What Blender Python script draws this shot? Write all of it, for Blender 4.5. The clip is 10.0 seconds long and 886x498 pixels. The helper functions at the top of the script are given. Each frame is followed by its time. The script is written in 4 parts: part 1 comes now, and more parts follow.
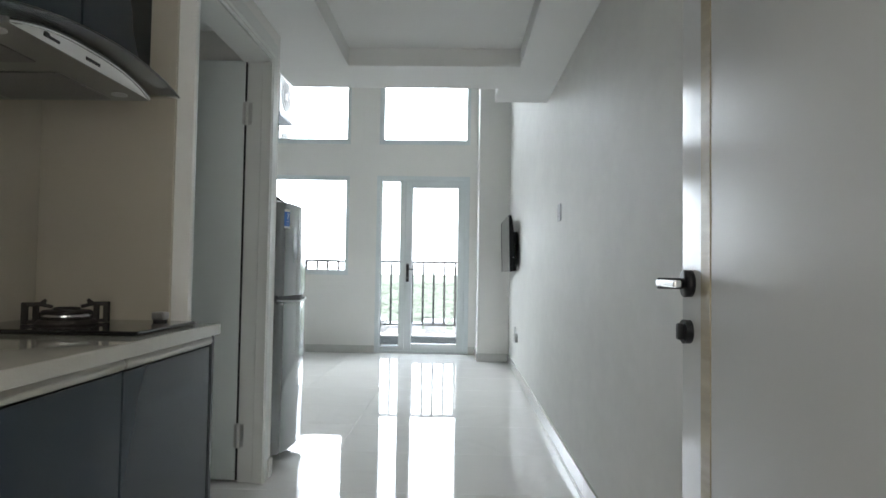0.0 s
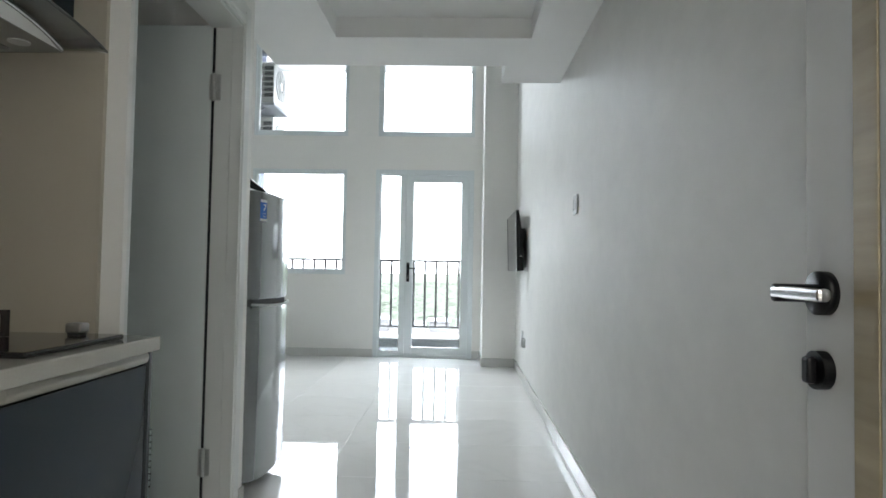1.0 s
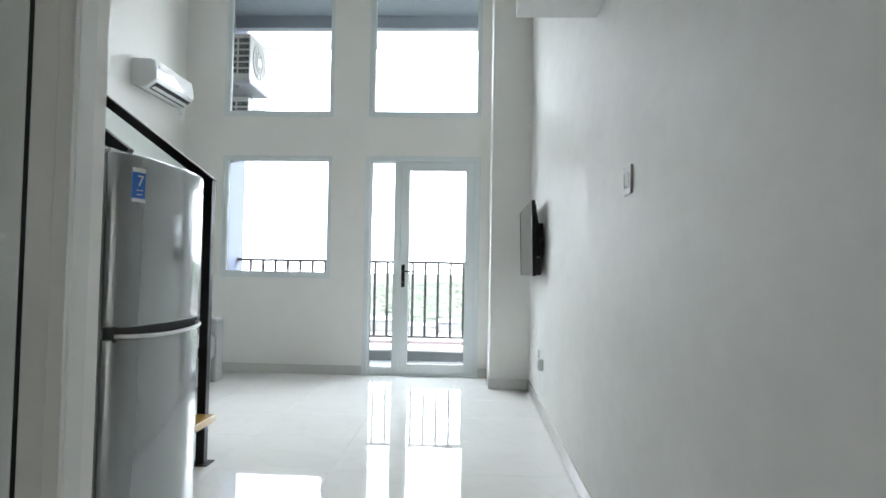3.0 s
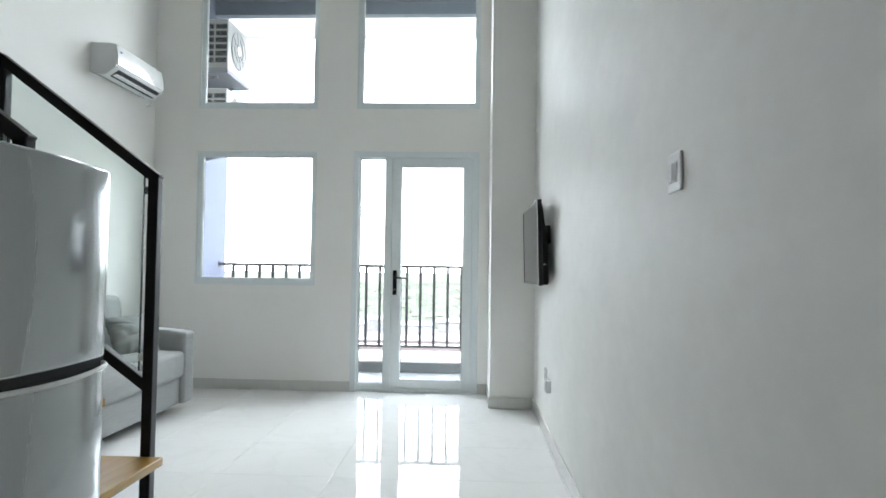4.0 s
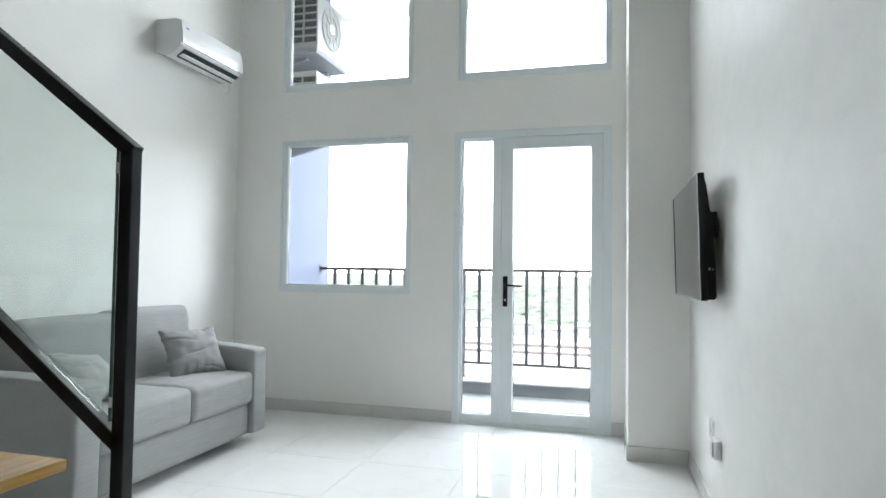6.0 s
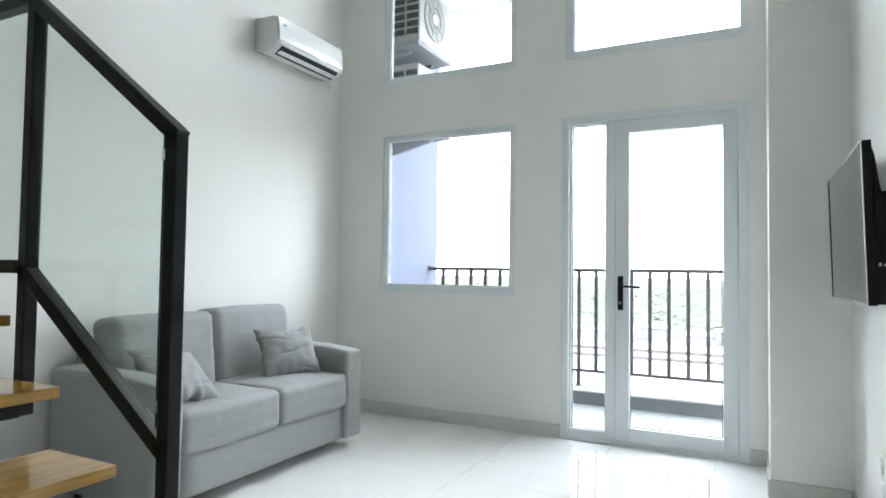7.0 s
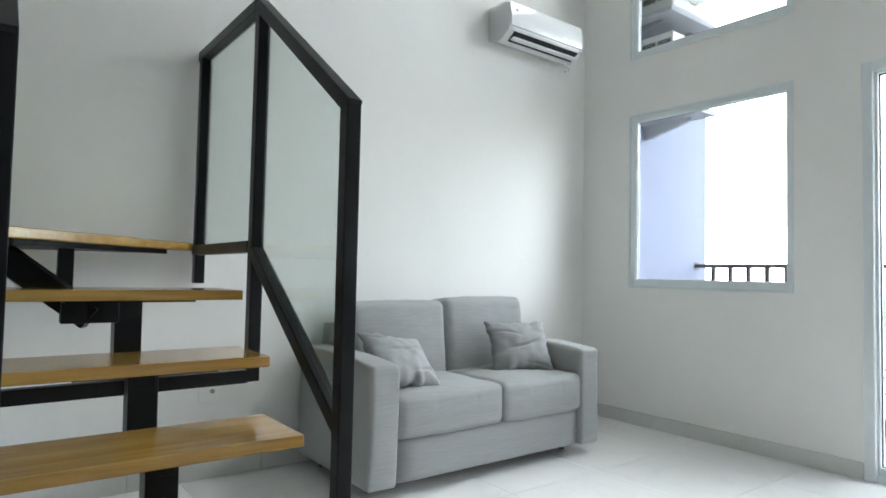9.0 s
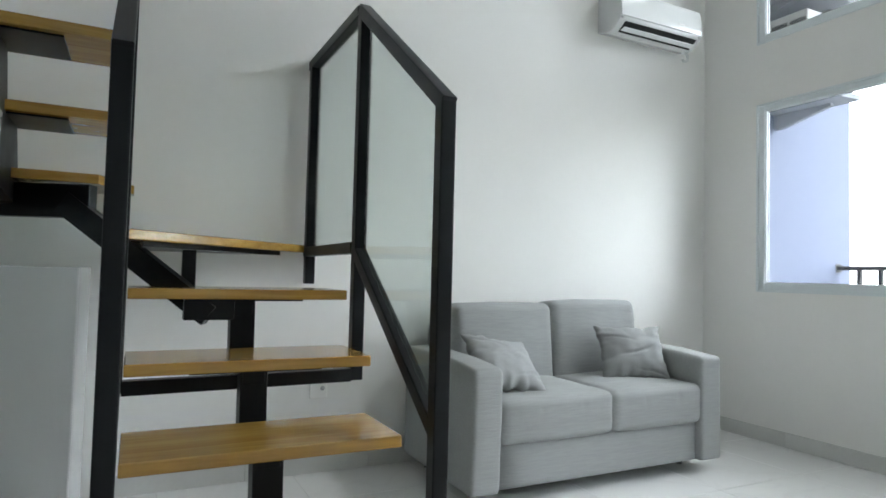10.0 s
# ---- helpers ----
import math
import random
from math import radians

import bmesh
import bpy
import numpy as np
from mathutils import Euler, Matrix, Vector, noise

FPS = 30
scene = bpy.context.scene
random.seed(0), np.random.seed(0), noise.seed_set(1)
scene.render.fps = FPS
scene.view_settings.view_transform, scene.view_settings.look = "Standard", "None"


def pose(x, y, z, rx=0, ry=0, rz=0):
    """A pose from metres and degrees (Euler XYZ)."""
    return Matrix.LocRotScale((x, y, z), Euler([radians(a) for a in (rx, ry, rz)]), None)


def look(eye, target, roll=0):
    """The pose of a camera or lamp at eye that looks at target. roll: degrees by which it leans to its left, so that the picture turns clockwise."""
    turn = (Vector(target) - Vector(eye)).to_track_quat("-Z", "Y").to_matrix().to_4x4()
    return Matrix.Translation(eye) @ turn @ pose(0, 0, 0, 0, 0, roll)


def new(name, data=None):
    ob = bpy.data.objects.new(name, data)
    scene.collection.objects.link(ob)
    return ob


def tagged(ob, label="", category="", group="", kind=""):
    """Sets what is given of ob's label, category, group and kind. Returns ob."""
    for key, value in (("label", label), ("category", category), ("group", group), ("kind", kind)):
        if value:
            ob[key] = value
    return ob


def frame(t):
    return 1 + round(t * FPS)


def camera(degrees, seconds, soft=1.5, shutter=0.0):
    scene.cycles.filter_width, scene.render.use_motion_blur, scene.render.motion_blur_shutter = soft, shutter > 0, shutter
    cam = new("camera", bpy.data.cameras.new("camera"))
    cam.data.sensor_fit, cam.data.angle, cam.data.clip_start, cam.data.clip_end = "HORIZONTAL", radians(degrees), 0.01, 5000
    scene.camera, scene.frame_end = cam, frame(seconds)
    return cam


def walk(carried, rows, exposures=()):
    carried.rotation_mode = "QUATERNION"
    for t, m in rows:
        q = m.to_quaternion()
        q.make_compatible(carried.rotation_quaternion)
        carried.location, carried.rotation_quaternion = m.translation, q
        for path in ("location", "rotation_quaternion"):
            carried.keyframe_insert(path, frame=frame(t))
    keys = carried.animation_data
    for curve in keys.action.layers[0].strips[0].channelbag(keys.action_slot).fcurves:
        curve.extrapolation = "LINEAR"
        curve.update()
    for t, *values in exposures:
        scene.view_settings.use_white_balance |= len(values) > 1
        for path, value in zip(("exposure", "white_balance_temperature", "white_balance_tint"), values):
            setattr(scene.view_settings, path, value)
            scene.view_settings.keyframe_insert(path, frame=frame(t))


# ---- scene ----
cam = camera(71.6, 10.0, soft=1.65)
PATH = [
    (0, (0.163, 0.261, 0.99), (0.118, 2.259, 1.063), 0.9),
    (0.5, (0.164, 0.458, 0.98), (0.114, 2.457, 1.051), 1.0),
    (1, (0.174, 0.674, 0.993), (0.115, 2.672, 1.063), 1.0),
    (1.5, (0.184, 0.902, 0.993), (0.118, 2.9, 1.065), 0.9),
    (2, (0.199, 1.148, 1.003), (0.124, 3.145, 1.074), 0.9),
    (2.5, (0.208, 1.406, 1.013), (0.123, 3.403, 1.081), 0.9),
    (3.8, (0.237, 2.138, 1.064), (0.147, 4.135, 1.143), 1.1),
    (4, (0.235, 2.223, 1.084), (0.148, 4.22, 1.153), 0.8),
    (4.5, (0.257, 2.495, 1.116), (0.169, 4.492, 1.179), 0.7),
    (5, (0.271, 2.779, 1.12), (0.118, 4.773, 1.179), 0.7),
    (5.5, (0.278, 3.044, 1.114), (-0.031, 5.019, 1.181), 0.7),
    (5.7, (0.283, 3.141, 1.111), (-0.113, 5.1, 1.181), 0.7),
    (6.8, (0.329, 3.578, 1.09), (-0.499, 5.397, 1.165), 0.8),
    (7, (0.337, 3.642, 1.086), (-0.567, 5.424, 1.161), 0.8),
    (7.5, (0.357, 3.782, 1.069), (-0.75, 5.446, 1.148), 0.8),
    (8, (0.384, 3.891, 1.034), (-0.925, 5.4, 1.116), 0.9),
    (8.5, (0.398, 3.973, 1.008), (-1.074, 5.324, 1.09), 1.1),
    (9, (0.389, 4.036, 0.995), (-1.202, 5.246, 1.078), 1.2),
    (9.5, (0.374, 4.082, 0.988), (-1.326, 5.132, 1.075), 1.3),
    (10, (0.37, 4.105, 0.989), (-1.416, 5.003, 1.073), 1.4),
]
walk(cam, [(t, look(eye, target, roll)) for t, eye, target, roll in PATH],
     [(0.0, 2.42), (1.0, 2.48), (2.5, 2.54), (4.0, 2.49), (5.5, 2.53), (7.5, 2.54), (9.0, 2.52), (10.0, 2.44)])

# ---- sky and exposure ----
world = bpy.data.worlds.new("overcast_sky")
scene.world = world
world.use_nodes = True
wn, wl = world.node_tree.nodes, world.node_tree.links
sky = wn.new("ShaderNodeTexSky")
sky.sky_type, sky.sun_disc = "NISHITA", False
sky.sun_elevation, sky.sun_rotation, sky.dust_density = radians(58), radians(160), 4.0
haze = wn.new("ShaderNodeMixRGB")
haze.inputs[0].default_value = 0.72
haze.inputs[2].default_value = (16.8, 18.0, 19.2, 1)
wl.new(sky.outputs[0], haze.inputs[1])
wl.new(haze.outputs[0], wn["Background"].inputs[0])
wn["Background"].inputs[1].default_value = 0.15
sun = new("sun", bpy.data.lights.new("sun", "SUN"))
sun.data.energy, sun.data.angle, sun.data.color = 0.9, radians(12), (1, 0.97, 0.92)
sun.matrix_world = look((0, 0, 0), (-math.sin(radians(160)) * math.cos(radians(58)), -math.cos(radians(160)) * math.cos(radians(58)), -math.sin(radians(58))))


def window_fill_light(x0, x1, z0, z1, watts):
    """Added area lamp boosting the sky's light at a tall upper window's head."""
    ob = new("window_fill_light", bpy.data.lights.new("window_fill_light", "AREA"))
    ob.data.shape, ob.data.size, ob.data.size_y = "RECTANGLE", x1 - x0, z1 - z0
    ob.data.energy, ob.data.color = watts, (0.93, 0.99, 1.0)
    ob.data.spread = radians(85)
    ob.matrix_world = look(((x0 + x1) / 2, 7.80, (z0 + z1) / 2), ((x0 + x1) / 2, 6.35, (z0 + z1) / 2 - 2.7))


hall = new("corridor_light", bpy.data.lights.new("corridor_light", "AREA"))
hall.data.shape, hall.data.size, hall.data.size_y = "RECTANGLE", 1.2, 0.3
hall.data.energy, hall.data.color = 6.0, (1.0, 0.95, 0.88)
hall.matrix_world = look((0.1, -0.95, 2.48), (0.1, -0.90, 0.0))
window_fill_light(-2.00, -1.23, 3.70, 4.22, 1.7)
window_fill_light(-0.71, 0.05, 3.70, 4.22, 2.1)


# ---- materials ----
def material(name, color, rough=0.5, metal=0.0, var=0.06, scale=6.0, fine=0.0, fine_scale=120.0, bump=0.0, bump_scale=200.0,
             stretch=(1, 1, 1), rough_var=0.0, coat=0.0, piece=0.0, spec=0.5):
    """A painted, cast or woven surface: broad and fine colour variation, grain relief and uneven gloss."""
    m = bpy.data.materials.new(name)
    m.use_nodes = True
    n, l = m.node_tree.nodes, m.node_tree.links
    b = n["Principled BSDF"]
    b.inputs["Metallic"].default_value = metal
    b.inputs["Coat Weight"].default_value = coat
    b.inputs["Specular IOR Level"].default_value = spec
    tc, mp = n.new("ShaderNodeTexCoord"), n.new("ShaderNodeMapping")
    mp.inputs["Scale"].default_value = stretch
    l.new(tc.outputs["Object"], mp.inputs[0])
    broad, grain = n.new("ShaderNodeTexNoise"), n.new("ShaderNodeTexNoise")
    for t, sc, det in ((broad, scale, 4), (grain, fine_scale, 3)):
        t.inputs["Scale"].default_value, t.inputs["Detail"].default_value = sc, det
        l.new(mp.outputs[0], t.inputs["Vector"])
    k = n.new("ShaderNodeMath"); k.operation = "MULTIPLY_ADD"
    k.inputs[1].default_value, k.inputs[2].default_value = 2 * var, 1 - var
    l.new(broad.outputs[0], k.inputs[0])
    k2 = n.new("ShaderNodeMath"); k2.operation = "MULTIPLY_ADD"
    k2.inputs[1].default_value, k2.inputs[2].default_value = 2 * fine, 1 - fine
    l.new(grain.outputs[0], k2.inputs[0])
    mul = n.new("ShaderNodeMath"); mul.operation = "MULTIPLY"
    l.new(k.outputs[0], mul.inputs[0]); l.new(k2.outputs[0], mul.inputs[1])
    last = mul
    if piece:
        info, k3, m3 = n.new("ShaderNodeObjectInfo"), n.new("ShaderNodeMath"), n.new("ShaderNodeMath")
        k3.operation, m3.operation = "MULTIPLY_ADD", "MULTIPLY"
        k3.inputs[1].default_value, k3.inputs[2].default_value = 2 * piece, 1 - piece
        l.new(info.outputs["Random"], k3.inputs[0])
        l.new(mul.outputs[0], m3.inputs[0]); l.new(k3.outputs[0], m3.inputs[1])
        last = m3
    mix = n.new("ShaderNodeVectorMath"); mix.operation = "SCALE"
    mix.inputs[0].default_value = color
    l.new(last.outputs[0], mix.inputs["Scale"])
    l.new(mix.outputs[0], b.inputs["Base Color"])
    r = n.new("ShaderNodeMath"); r.operation = "MULTIPLY_ADD"
    r.inputs[1].default_value, r.inputs[2].default_value = 2 * rough_var, rough - rough_var
    l.new(broad.outputs[0], r.inputs[0]); l.new(r.outputs[0], b.inputs["Roughness"])
    if bump:
        bp, bt = n.new("ShaderNodeBump"), n.new("ShaderNodeTexNoise")
        bt.inputs["Scale"].default_value, bt.inputs["Detail"].default_value = bump_scale, 4
        l.new(mp.outputs[0], bt.inputs["Vector"])
        bp.inputs["Strength"].default_value, bp.inputs["Distance"].default_value = bump, 0.003
        l.new(bt.outputs[0], bp.inputs["Height"]); l.new(bp.outputs[0], b.inputs["Normal"])
    return m


def pane_material(name, tint, gloss=1.0):
    m = bpy.data.materials.new(name)
    m.use_nodes = True
    n, l = m.node_tree.nodes, m.node_tree.links
    n.remove(n["Principled BSDF"])
    tr, gl, fr, mx, p, k = (n.new("ShaderNode" + x) for x in ("BsdfTransparent", "BsdfGlossy", "LayerWeight", "MixShader", "Math", "Math"))
    tr.inputs[0].default_value = (*tint, 1)
    gl.inputs["Roughness"].default_value = 0.01
    fr.inputs["Blend"].default_value = 0.5
    p.operation = "POWER"; p.inputs[1].default_value = 5.0
    k.operation = "MULTIPLY_ADD"; k.inputs[1].default_value, k.inputs[2].default_value = 0.8 * gloss, 0.03 * gloss
    l.new(fr.outputs["Facing"], p.inputs[0]); l.new(p.outputs[0], k.inputs[0]); l.new(k.outputs[0], mx.inputs[0])
    l.new(tr.outputs[0], mx.inputs[1]); l.new(gl.outputs[0], mx.inputs[2])
    l.new(mx.outputs[0], n["Material Output"].inputs[0])
    return m


def wood_material(name, dark, light, rough):
    m = bpy.data.materials.new(name)
    m.use_nodes = True
    n, l = m.node_tree.nodes, m.node_tree.links
    b = n["Principled BSDF"]
    tc, mp, no, ramp, gr, mx = (n.new("ShaderNode" + x) for x in ("TexCoord", "Mapping", "TexNoise", "ValToRGB", "TexNoise", "MixRGB"))
    mp.inputs["Scale"].default_value = (14, 1.1, 14)
    l.new(tc.outputs["Object"], mp.inputs[0])
    no.inputs["Scale"].default_value, no.inputs["Detail"].default_value, no.inputs["Distortion"].default_value = 1.6, 6, 1.2
    gr.inputs["Scale"].default_value, gr.inputs["Detail"].default_value = 9, 5
    l.new(mp.outputs[0], no.inputs["Vector"]); l.new(mp.outputs[0], gr.inputs["Vector"])
    ramp.color_ramp.elements[0].position, ramp.color_ramp.elements[0].color = 0.32, (*dark, 1)
    ramp.color_ramp.elements[1].position, ramp.color_ramp.elements[1].color = 0.68, (*light, 1)
    l.new(no.outputs[0], ramp.inputs[0])
    mx.blend_type = "MULTIPLY"; mx.inputs[0].default_value = 0.25
    l.new(ramp.outputs[0], mx.inputs[1]); l.new(gr.outputs[0], mx.inputs[2])
    l.new(mx.outputs[0], b.inputs["Base Color"])
    b.inputs["Roughness"].default_value = rough
    b.inputs["Coat Weight"].default_value, b.inputs["Coat Roughness"].default_value = 0.3, 0.15
    return m


def tile_material(name, color, vein, rough):
    m = bpy.data.materials.new(name)
    m.use_nodes = True
    n, l = m.node_tree.nodes, m.node_tree.links
    b = n["Principled BSDF"]
    geo, no, ramp, mx, cl, mx2, info, k = (n.new("ShaderNode" + x) for x in ("NewGeometry", "TexNoise", "ValToRGB", "MixRGB", "TexNoise", "MixRGB", "ObjectInfo", "Math"))
    k.operation = "MULTIPLY"; k.inputs[1].default_value = 7.0
    l.new(info.outputs["Random"], k.inputs[0])
    no.noise_dimensions = "4D"
    no.inputs["Scale"].default_value, no.inputs["Detail"].default_value, no.inputs["Distortion"].default_value = 1.5, 7, 1.6
    l.new(geo.outputs["Position"], no.inputs["Vector"]); l.new(k.outputs[0], no.inputs["W"])
    e = ramp.color_ramp.elements
    e[0].position, e[0].color = 0.47, (0, 0, 0, 1)
    e[1].position, e[1].color = 0.53, (0, 0, 0, 1)
    mid = e.new(0.5); mid.color = (1, 1, 1, 1)
    l.new(no.outputs[0], ramp.inputs[0])
    cl.inputs["Scale"].default_value, cl.inputs["Detail"].default_value = 2.3, 3
    l.new(geo.outputs["Position"], cl.inputs["Vector"])
    mx.inputs[1].default_value, mx.inputs[2].default_value = (*color, 1), (*[c * 0.93 for c in color], 1)
    l.new(cl.outputs[0], mx.inputs[0])
    dim = n.new("ShaderNodeMath"); dim.operation = "MULTIPLY"; dim.inputs[1].default_value = 0.14
    l.new(ramp.outputs[0], dim.inputs[0]); l.new(dim.outputs[0], mx2.inputs[0])
    l.new(mx.outputs[0], mx2.inputs[1]); mx2.inputs[2].default_value = (*vein, 1)
    l.new(mx2.outputs[0], b.inputs["Base Color"])
    rr = n.new("ShaderNodeMath"); rr.operation = "MULTIPLY_ADD"; rr.inputs[1].default_value, rr.inputs[2].default_value = 0.03, rough
    l.new(cl.outputs[0], rr.inputs[0]); l.new(rr.outputs[0], b.inputs["Roughness"])
    b.inputs["Specular IOR Level"].default_value = 0.6
    bp, bn = n.new("ShaderNodeBump"), n.new("ShaderNodeTexNoise")
    bn.inputs["Scale"].default_value = 5.0
    l.new(geo.outputs["Position"], bn.inputs["Vector"])
    bp.inputs["Strength"].default_value, bp.inputs["Distance"].default_value = 0.18, 0.002
    l.new(bn.outputs[0], bp.inputs["Height"]); l.new(bp.outputs[0], b.inputs["Normal"])
    return m


WALL = material("white_wall_paint", (0.870, 0.864, 0.836), 0.60, var=0.035, scale=1.6, fine=0.012, fine_scale=30, bump=0.12, bump_scale=60, rough_var=0.10, spec=0.35)
WALL2 = material("troweled_white_wall_paint", (0.74, 0.735, 0.71), 0.58, var=0.10, scale=3.2, fine=0.05, fine_scale=14, bump=0.65, bump_scale=5.0, rough_var=0.21, spec=0.32, stretch=(1, 0.8, 1.25))
CEIL = material("ceiling_paint", (0.86, 0.865, 0.855), 0.7, var=0.02, scale=1.2, bump=0.08, bump_scale=80)
TILE = tile_material("polished_floor_tile", (0.87, 0.87, 0.86), (0.62, 0.62, 0.62), 0.008)
GROUT = material("tile_grout", (0.52, 0.52, 0.50), 0.85, var=0.1, scale=12)
SKIRT = material("skirting_tile", (0.66, 0.66, 0.635), 0.16, var=0.06, scale=5, fine=0.04, fine_scale=60)
ALU = material("powder_coated_frame", (0.74, 0.79, 0.80), 0.32, var=0.03, scale=3, bump=0.03)
GASKET = material("black_rubber", (0.035, 0.038, 0.04), 0.7)
PANE = pane_material("window_glass", (0.98, 0.99, 0.99))
RAILGLASS = pane_material("balustrade_glass", (0.925, 0.958, 0.945))
BLACK = material("black_powder_steel", (0.006, 0.0065, 0.008), 0.36, var=0.15, scale=8, bump=0.05, bump_scale=300, rough_var=0.06, spec=0.25)
# Glare round the bars is put into this lightened railing colour.
RAILPAINT = material("glare_lifted_railing_paint", (0.038, 0.037, 0.038), 0.5, var=0.15, scale=6, spec=0.3)
EDGEGLASS = material("glass_edge_green", (0.035, 0.06, 0.052), 0.2, var=0.1)
OAK = wood_material("varnished_tread_wood", (0.42, 0.222, 0.042), (0.57, 0.335, 0.078), 0.20)
FABRIC = material("grey_sofa_fabric", (0.368, 0.378, 0.374), 0.95, var=0.08, scale=9, fine=0.13, fine_scale=95, bump=0.6, bump_scale=240, stretch=(0.9, 0.10, 1.5), spec=0.2)
FABRIC2 = material("grey_cushion_fabric", (0.335, 0.344, 0.342), 0.8, var=0.06, scale=8, fine=0.13, fine_scale=220, bump=0.25, bump_scale=380, spec=0.25)
FEET = material("black_plastic", (0.02, 0.02, 0.02), 0.5)
SILVER = material("silver_fridge_paint", (0.32, 0.338, 0.345), 0.17, metal=0.7, var=0.04, scale=2, fine=0.08, fine_scale=90, stretch=(1, 6, 0.3), coat=0.5)
SILVERTOP = material("light_grey_plastic", (0.50, 0.51, 0.51), 0.4, var=0.04)
CHROME = material("satin_chrome", (0.62, 0.62, 0.62), 0.22, metal=1.0, var=0.04)
STEEL = material("brushed_steel", (0.66, 0.66, 0.65), 0.30, metal=1.0, var=0.06, fine=0.1, fine_scale=150, stretch=(1, 0.1, 1))
SLATE = material("slate_blue_gloss_laminate", (0.021, 0.029, 0.038), 0.14, var=0.06, scale=3, spec=0.28)
CARCASS = material("dark_edge_band", (0.045, 0.05, 0.055), 0.4, var=0.1)
BEIGE = material("beige_splashback", (0.52, 0.475, 0.395), 0.28, var=0.04, scale=2)
SLAB = material("warm_white_quartz", (0.44, 0.425, 0.38), 0.07, var=0.04, scale=4, fine=0.06, fine_scale=220, spec=0.75)
CHANNEL = material("beige_grip_profile", (0.36, 0.345, 0.30), 0.35, var=0.05)
DULLSTEEL = material("dull_burner_steel", (0.34, 0.33, 0.32), 0.38, metal=0.9, var=0.15, scale=30)
HOBGLASS = material("black_hob_glass", (0.006, 0.006, 0.007), 0.06, var=0.1, coat=0.3)
IRON = material("cast_iron", (0.03, 0.024, 0.02), 0.6, var=0.2, bump=0.3, bump_scale=150)
HOODGLASS = pane_material("smoked_hood_glass", (0.68, 0.69, 0.68), 2.0)
DOORPAINT = material("grey_satin_door_skin", (0.47, 0.48, 0.48), 0.3, var=0.03, scale=2, rough_var=0.04)
STILE = material("glossy_grey_stile", (0.58, 0.59, 0.59), 0.16, var=0.05, scale=4, rough_var=0.07, bump=0.25, bump_scale=9)
DOORWOOD = wood_material("pale_door_inlay", (0.31, 0.255, 0.16), (0.42, 0.35, 0.225), 0.45)
BATHDOOR = material("pale_grey_pvc_door", (0.80, 0.85, 0.84), 0.4, var=0.03, scale=3)
JAMB = material("off_white_door_frame", (0.78, 0.795, 0.775), 0.4, var=0.03, scale=3)
PLASTIC = material("white_plastic", (0.80, 0.81, 0.81), 0.22, var=0.02)
# Near-black fill for slots and gaps; their shade is in the colour.
DARKSLOT = material("slot_shade", (0.02, 0.022, 0.024), 0.6)
ACWHITE = material("glossy_white_plastic", (0.70, 0.71, 0.71), 0.05, var=0.02)
SCREEN = material("tv_screen", (0.012, 0.012, 0.013), 0.06, var=0.05, coat=0.3, spec=0.5)
TVBODY = material("tv_black_plastic", (0.010, 0.010, 0.011), 0.5, var=0.1, spec=0.2)
BLUE = material("blue_label_print", (0.03, 0.15, 0.55), 0.35, var=0.05)
WHITE = material("white_label_print", (0.8, 0.8, 0.8), 0.4)
PURPLE = material("periwinkle_exterior_paint", (0.130, 0.148, 0.215), 0.75, var=0.05, scale=1.5, bump=0.2, bump_scale=90)
SHELF = material("pale_shelf_paint", (0.235, 0.245, 0.27), 0.7, var=0.10, scale=3, bump=0.2, bump_scale=40)
GREYEXT = material("grey_blue_exterior", (0.17, 0.19, 0.22), 0.8, var=0.06, scale=1.2, bump=0.2, bump_scale=90)
BALTILE = material("grey_balcony_tile", (0.20, 0.215, 0.215), 0.5, var=0.06, piece=0.05, fine=0.05)
CONCRETE = material("pale_concrete", (0.34, 0.34, 0.33), 0.8, var=0.08, scale=2)
DARKKERB = material("dark_grey_kerb_paint", (0.07, 0.078, 0.082), 0.6, var=0.1)
CONDENSER = material("condenser_casing", (0.31, 0.31, 0.30), 0.45, var=0.05)
# Distance haze is put into these pale, greyed land colours.
MEADOW = material("haze_paled_grass", (0.104, 0.116, 0.098), 0.98, spec=0.0, var=0.2, scale=0.03, fine=0.3, fine_scale=0.4)
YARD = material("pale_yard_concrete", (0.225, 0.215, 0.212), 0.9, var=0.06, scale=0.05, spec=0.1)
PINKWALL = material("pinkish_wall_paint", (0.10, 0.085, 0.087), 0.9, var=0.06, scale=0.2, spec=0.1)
# Leaf green is greyed and paled to carry the haze.
LEAVES = material("haze_paled_leaves", (0.090, 0.101, 0.084), 0.95, var=0.18, scale=0.022, fine=0.06, fine_scale=0.5, spec=0.0)
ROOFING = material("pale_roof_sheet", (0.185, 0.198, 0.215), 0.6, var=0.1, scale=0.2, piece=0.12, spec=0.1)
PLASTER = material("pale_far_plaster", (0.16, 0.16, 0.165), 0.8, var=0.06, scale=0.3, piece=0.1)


# ---- mesh helpers ----
def empty(name, x, y, z, label="", category="", group="", kind=""):
    ob = new(name)
    ob.location = (x, y, z)
    ob.empty_display_size = 0.1
    return tagged(ob, label, category, group, kind)


